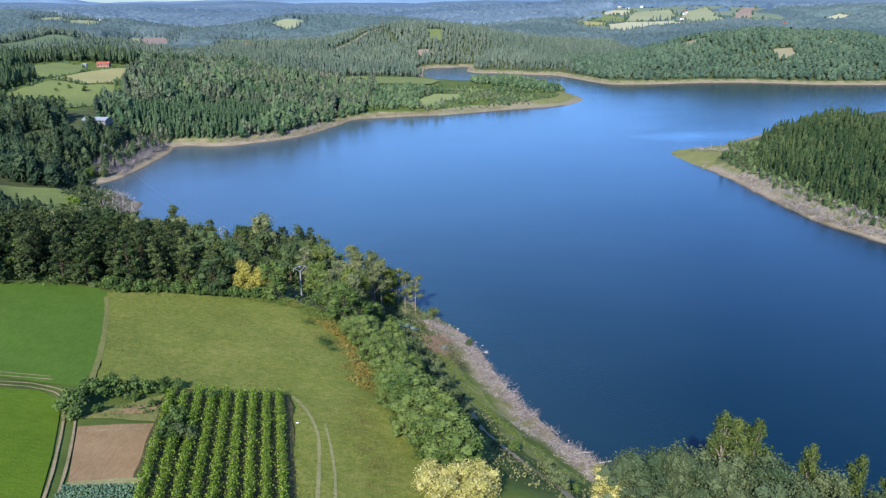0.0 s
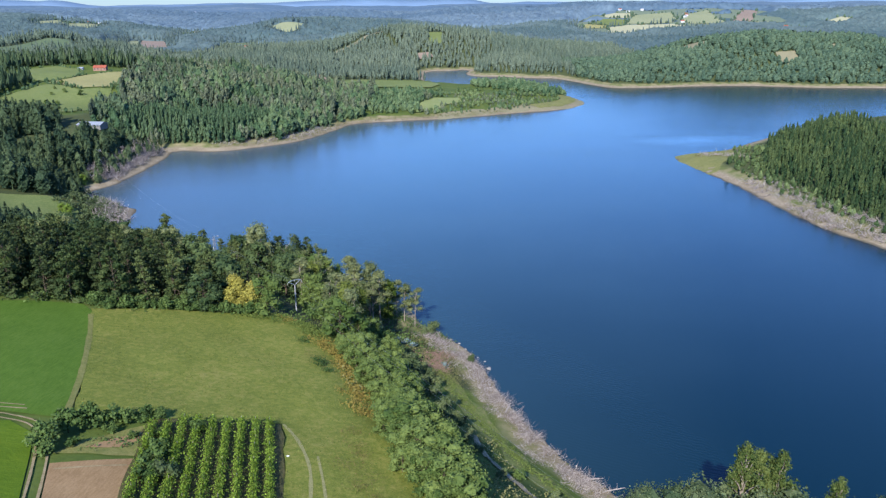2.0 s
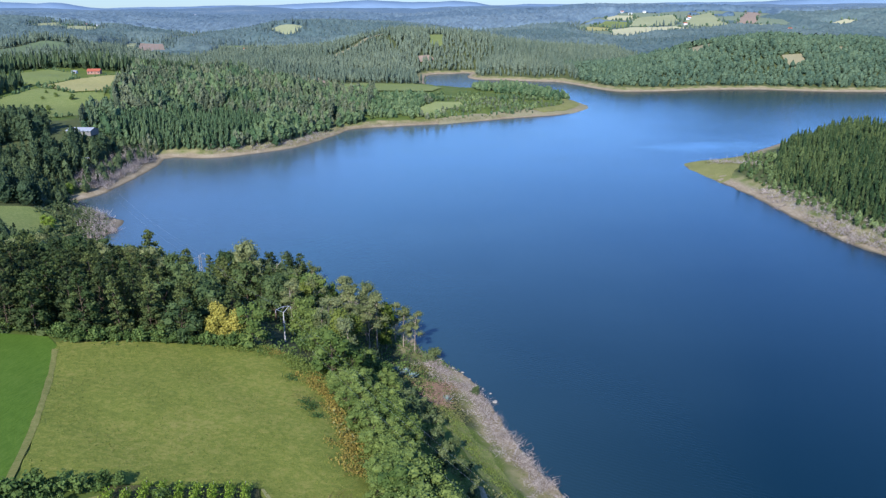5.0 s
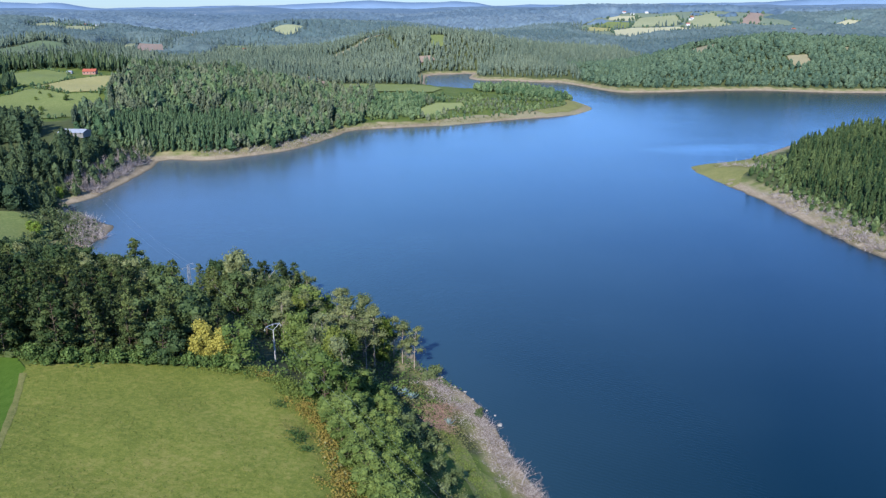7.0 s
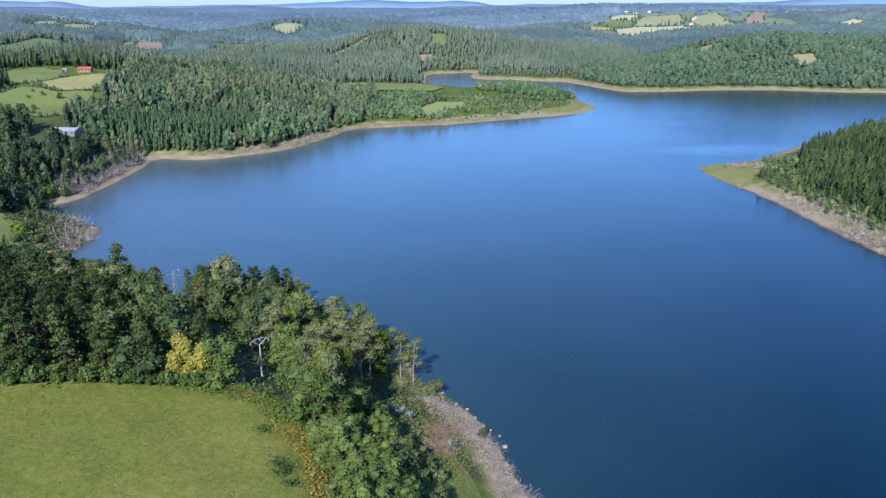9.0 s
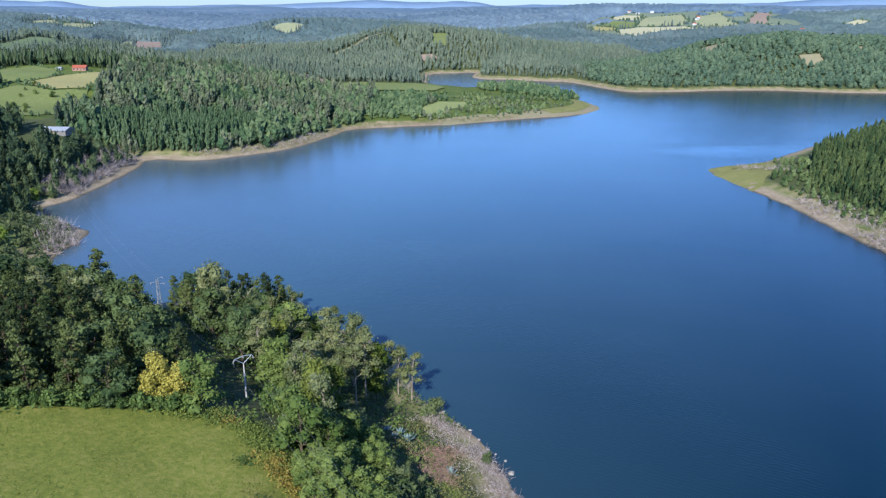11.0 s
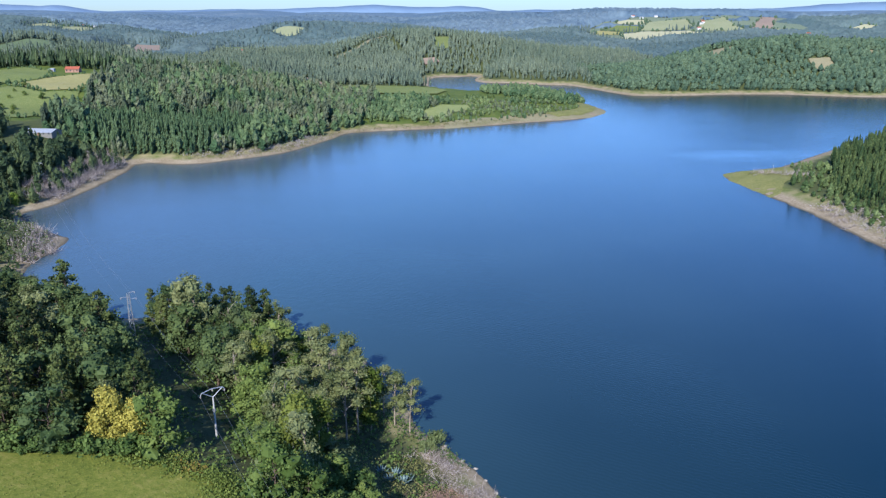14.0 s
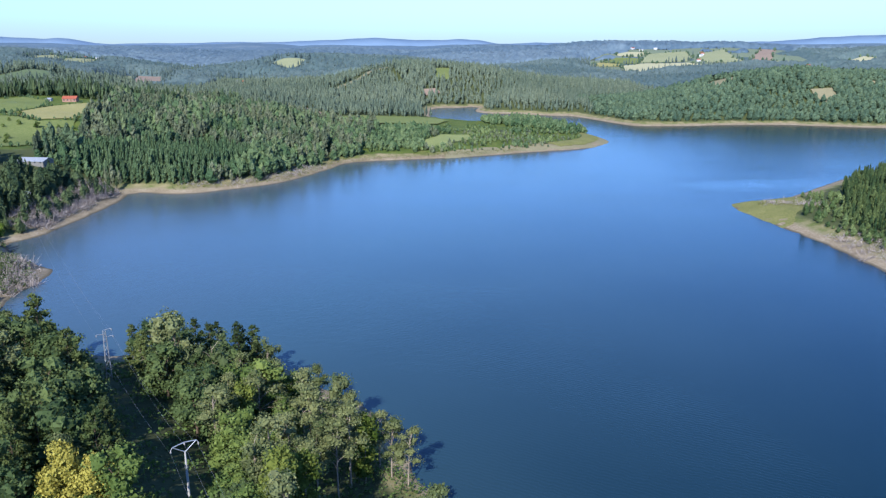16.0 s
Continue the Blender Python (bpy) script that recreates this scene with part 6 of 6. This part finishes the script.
def agave(x, y, size, seed):
    r = np.random.default_rng(seed)
    root = empty("agave", "blue-grey agave rosette on the dry bank", "agave", "agaves")
    for k in range(20):
        a, el, l = k * 2.4, 0.25 + 1.1 * (k / 20), 1.0 - 0.25 * k / 20
        d = np.array([math.cos(a) * math.cos(el), math.sin(a) * math.cos(el), math.sin(el)])
        s = np.array([-math.sin(a), math.cos(a), 0]) * 0.11
        up = np.array([0, 0, 0.04])
        v = np.array([-s * 0.6, s * 0.6, d * 0.5 * l + s, d * 0.5 * l - s, d * l + (0, 0, 0.08), d * 0.5 * l - up * 2, d * 0.02 - up])
        part("leaf", (v, np.array([(0, 1, 2, 3), (3, 2, 4, 4), (0, 3, 5, 6), (1, 6, 5, 2), (3, 4, 4, 5), (2, 5, 4, 4)])[:4]), M_AGAVE, root)
    root.matrix_basis = stand(x, y, seed * 33, size, 1.0, 0.0)
    return root


for k, (x, y, s) in enumerate([(-13, 201.5, 1.8), (-10.5, 202, 2.1), (-9, 200, 1.9), (-15, 187, 2.0), (-13, 186.5, 2.1), (0, 190.5, 2.2), (-11.5, 199, 1.6), (-8.2, 202.5, 1.5)]):
    agave(x, y, s, k + 1)

# ---- power line ----
M_CONCRETE = simple("pale_concrete", (0.36, 0.355, 0.34), 0.85, 0.2, 0.15, 0.6)
M_STEEL = simple("galvanised_steel", (0.40, 0.42, 0.45), 0.45, 0.5, 0.1, 0.5, 0.6)
M_GLASS = simple("brown_insulator", (0.30, 0.28, 0.27), 0.3, 0.5, 0.1, 0.3)
M_CABLE = simple("aluminium_cable", (0.22, 0.23, 0.25), 0.5, 0.5, 0.1, 0.5, 0.5)


def beam(a, b, w=0.07):
    return tube([a, b], [w, w], 4)


def pylon(x, y, h, turn):
    """A tapered concrete pole with a steel V crown and three insulators."""
    root = empty("utility_pole", "pale concrete power pole with a steel V-shaped crown", "utility pole", "poles of the power line")
    part("shaft", tube([(0, 0, -0.8), (0, 0, h * 0.5), (0, 0, h - 1.5)], [0.21, 0.17, 0.12], 8), M_CONCRETE, root)
    for s in (-1, 1):
        part("strut", beam((0, 0, h - 1.6), (s * 1.75, 0, h - 0.35), 0.075), M_STEEL, root)
        part("drop_arm", beam((s * 1.75, 0, h - 0.35), (s * 2.0, 0, h - 0.75), 0.06), M_STEEL, root)
    part("crossarm", tube([(-1.75, 0, h - 0.35), (0, 0, h - 0.1), (1.75, 0, h - 0.35)], [0.08, 0.08, 0.08], 5), M_STEEL, root)
    part("collar", tube([(0, 0, h * 0.55), (0, 0, h * 0.55 + 0.3)], [0.3, 0.3], 8), M_STEEL, root)
    for px in (-2.0, 0.0, 2.0):
        zt = h - (0.75 if px else 0.1)
        part("insulator", tube([(px, 0, zt), (px, 0, zt - 0.15), (px, 0, zt - 0.3), (px, 0, zt - 0.5)], [0.05, 0.12, 0.12, 0.04], 8), M_GLASS, root)
    root.matrix_basis = pose(x, y, height(x, y), 0, 0, turn)
    return [Vector(root.matrix_basis @ Vector((px, 0, h - (1.25 if px else 0.6)))) for px in (-2.0, 0.0, 2.0)]


def lattice(x, y, h, turn):
    """A slim four-legged lattice mast with staggered arms."""
    root = empty("lattice_mast", "grey steel lattice power mast among the trees", "power mast", "poles of the power line")
    w0, w1 = 0.58, 0.24
    for sx, sy in ((-1, -1), (1, -1), (1, 1), (-1, 1)):
        part("leg", beam((sx * w0, sy * w0, -0.5), (sx * w1, sy * w1, h), 0.06), M_STEEL, root)
    levels = np.linspace(0, h, 8)
    for i in range(7):
        a, b = w0 + (w1 - w0) * levels[i] / h, w0 + (w1 - w0) * levels[i + 1] / h
        for k, (p, q) in enumerate((((-1, -1), (1, -1)), ((1, -1), (1, 1)), ((1, 1), (-1, 1)), ((-1, 1), (-1, -1)))):
            if (i + k) % 2:
                p, q = q, p
            part("brace", beam((p[0] * a, p[1] * a, levels[i]), (q[0] * b, q[1] * b, levels[i + 1]), 0.035), M_STEEL, root)
    ends = []
    for px, z in ((-1.7, h - 0.9), (1.7, h - 1.6), (1.5, h + 0.1)):
        part("crossarm", beam((0, 0, z), (px, 0, z + 0.15), 0.07), M_STEEL, root)
        part("insulator", tube([(px, 0, z + 0.1), (px, 0, z), (px, 0, z - 0.15), (px, 0, z - 0.35)], [0.05, 0.11, 0.11, 0.04], 8), M_GLASS, root)
        ends.append((px, 0, z - 0.4))
    root.matrix_basis = pose(x, y, height(x, y), 0, 0, turn)
    return [Vector(root.matrix_basis @ Vector(e)) for e in ends]


TURN = math.degrees(math.atan2(60, -39)) - 90
pole_z = height(-39, 192)
tops_1 = pylon(-38.8, 191.4, 27.4 - pole_z, TURN + 8)
tops_b = lattice(-78, 252, 21.0 - height(-78, 252), TURN)
tops_0 = pylon(36, 62, 10.5, TURN)
tops_c = pylon(-206, 452, 9, TURN)


def cable(a, b, sag):
    p = [a.lerp(b, t) - Vector((0, 0, sag * 4 * t * (1 - t))) for t in np.linspace(0, 1, 22)]
    ob = new("power_cable", mesh_from("power_cable", *tube([tuple(q) for q in p], [0.011] * 22, 4), M_CABLE))
    return tagged(ob, "thin grey overhead power cable", "cable", "power cables")


for a, b in zip(tops_1, (tops_b[0], tops_b[2], tops_b[1])):
    cable(a, b, 1.6)
for a, b in zip(tops_0, tops_1):
    cable(a, b, 3.0)
for a, b in zip((tops_b[0], tops_b[2], tops_b[1]), tops_c):
    cable(a, b, 5.0)

# ---- buildings ----
M_WHITE = simple("white_render", (0.60, 0.59, 0.56), 0.85, 0.2, 0.08, 1.5)
M_FARWALL = simple("weathered_white_render", (0.52, 0.51, 0.50), 0.9, 0.1, 0.1, 1.5)
M_PINK = simple("reddish_render", (0.30, 0.17, 0.13), 0.85, 0.2, 0.12, 1.5)
M_TILE = simple("red_roof_tiles", (0.30, 0.085, 0.05), 0.85, 0.2, 0.25, 0.6)
M_ROOFGREY = simple("grey_sheet_roof", (0.24, 0.26, 0.30), 0.7, 0.3, 0.15, 1.2, 0.0)
M_WALLGREY = simple("grey_block_wall", (0.16, 0.155, 0.145), 0.9, 0.2, 0.15, 0.8)
M_PANE = simple("dark_window", (0.03, 0.04, 0.05), 0.1, 0.5, 0.1, 0.5)
M_DOOR = simple("brown_door", (0.16, 0.09, 0.05), 0.6, 0.3)


def gable(w, d, z, rise, over):
    x, y = w / 2 + over, d / 2 + over
    t = 0.18
    v = np.array([(-x, -y, z), (x, -y, z), (x, 0, z + rise), (-x, 0, z + rise), (-x, y, z), (x, y, z),
                  (-x, -y, z - t), (x, -y, z - t), (x, 0, z + rise - t), (-x, 0, z + rise - t), (-x, y, z - t), (x, y, z - t)], float)
    return v, np.array([(0, 1, 2, 3), (3, 2, 5, 4), (7, 6, 9, 8), (8, 9, 10, 11), (0, 6, 7, 1), (4, 5, 11, 10), (0, 3, 9, 6), (3, 4, 10, 9), (1, 7, 8, 2), (2, 8, 11, 5)])


def house(name, x, y, w, d, h, turn, wall, roof, label, rise=None, windows=True):
    root = empty(name, label, "building", "scattered buildings")
    rise = d * 0.28 if rise is None else rise
    v, f = box(-w / 2, w / 2, -d / 2, d / 2, -1.5, h)
    gv = np.array([(-w / 2, -d / 2, h), (-w / 2, d / 2, h), (-w / 2, 0, h + rise * 0.94), (w / 2, -d / 2, h), (w / 2, d / 2, h), (w / 2, 0, h + rise * 0.94)])
    gf = np.array([(0, 1, 2, 2), (4, 3, 5, 5)])
    part("wall", join([(v, f), (gv, gf)]), wall, root, smooth=False)
    part("roof", gable(w, d, h + 0.05, rise, 0.4), roof, root, smooth=False)
    if windows:
        n = max(2, int(w / 3))
        for k in range(n):
            cx = -w / 2 + (k + 0.5) * w / n
            if k == n // 2:
                part("door", box(cx - 0.5, cx + 0.5, -d / 2 - 0.05, -d / 2 + 0.02, 0, 2.1), M_DOOR, root, smooth=False)
            else:
                part("window", box(cx - 0.5, cx + 0.5, -d / 2 - 0.04, -d / 2 + 0.02, 1.0, 2.2), M_PANE, root, smooth=False)
    root.matrix_basis = pose(x, y, height(x, y), 0, 0, turn)
    return root


house("farmhouse", -350, 796, 12, 8, 2.8, 8, M_PINK, M_TILE, "farmhouse with reddish walls and a red tiled roof")
house("outbuilding", -372, 800, 4.5, 4, 1.8, 0, M_FARWALL, M_ROOFGREY, "small white outbuilding beside the pasture")
house("outbuilding", -296, 800, 9, 6, 3.4, -12, M_WHITE, M_ROOFGREY, "small white outbuilding at the wood's edge")
house("barn", -243, 530, 17, 10, 1.9, -6, M_WALLGREY, M_ROOFGREY, "long low barn with a pale grey sheet roof", 1.7)
house("hut", -135, 650, 6, 5, 3, 20, M_WHITE, M_ROOFGREY, "small pale hut among the trees")
house("hut", -258, 610, 5, 4, 2.6, 10, M_WHITE, M_ROOFGREY, "small pale hut beside the wood")
for x, y, t in [(-1043, 1911, 10), (-1013, 1917, -20), (-924, 1845, 30), (-908, 2019, 0), (-885, 2029, 15), (-981, 3087, 5), (-982, 3136, 20), (-965, 3141, -10), (-936, 3132, 30), (-895, 3092, 0), (-1176, 2847, 10), (-1166, 2874, -15),
                (-44, 3211, 10), (-22, 3400, -20), (448, 2464, 10), (509, 2407, 0), (504, 2231, 25), (607, 2264, -10), (716, 2207, 15), (700, 2225, -20), (735, 2190, 5), (639, 2068, 12), (599, 1956, 0), (638, 2051, -25), (628, 2030, 40),
                (780, 1779, 5), (83, 2158, 10), (106, 2176, -10), (124, 2091, 30), (561, 2211, 0), (517, 2187, 20), (540, 2240, -5), (-636, 2011, 12), (-385, 1526, 10), (-398, 1540, -30), (585, 2300, 15), (650, 2290, -12), (680, 2260, 8)]:
    house("village_house", x, y, 8.5, 7, 4.2, t, M_FARWALL, M_TILE if (x + y) % 2 else M_ROOFGREY, "whitewashed house of a distant village", windows=False)
# scattered trees in the pastures
for k, (x, y) in enumerate([(-329, 649), (-322, 658), (-308, 656), (-296, 664), (-311, 621), (-318, 618), (-290, 640), (-335, 668), (-300, 600), (-286, 628), (-280, 612), (-344, 700), (-341, 690), (-262, 585), (-270, 590), (-255, 575)]):
    plant("oak", x, y, float(rng.uniform(3, 5.5)), tall=0.8)
for ob in [o for k, pool in PROTOS.items() for j, o in enumerate(pool) if (k, j) not in used]:
    ob.matrix_basis = stand(-100 - 3 * len(ob.name), 200, 0, 0.8)
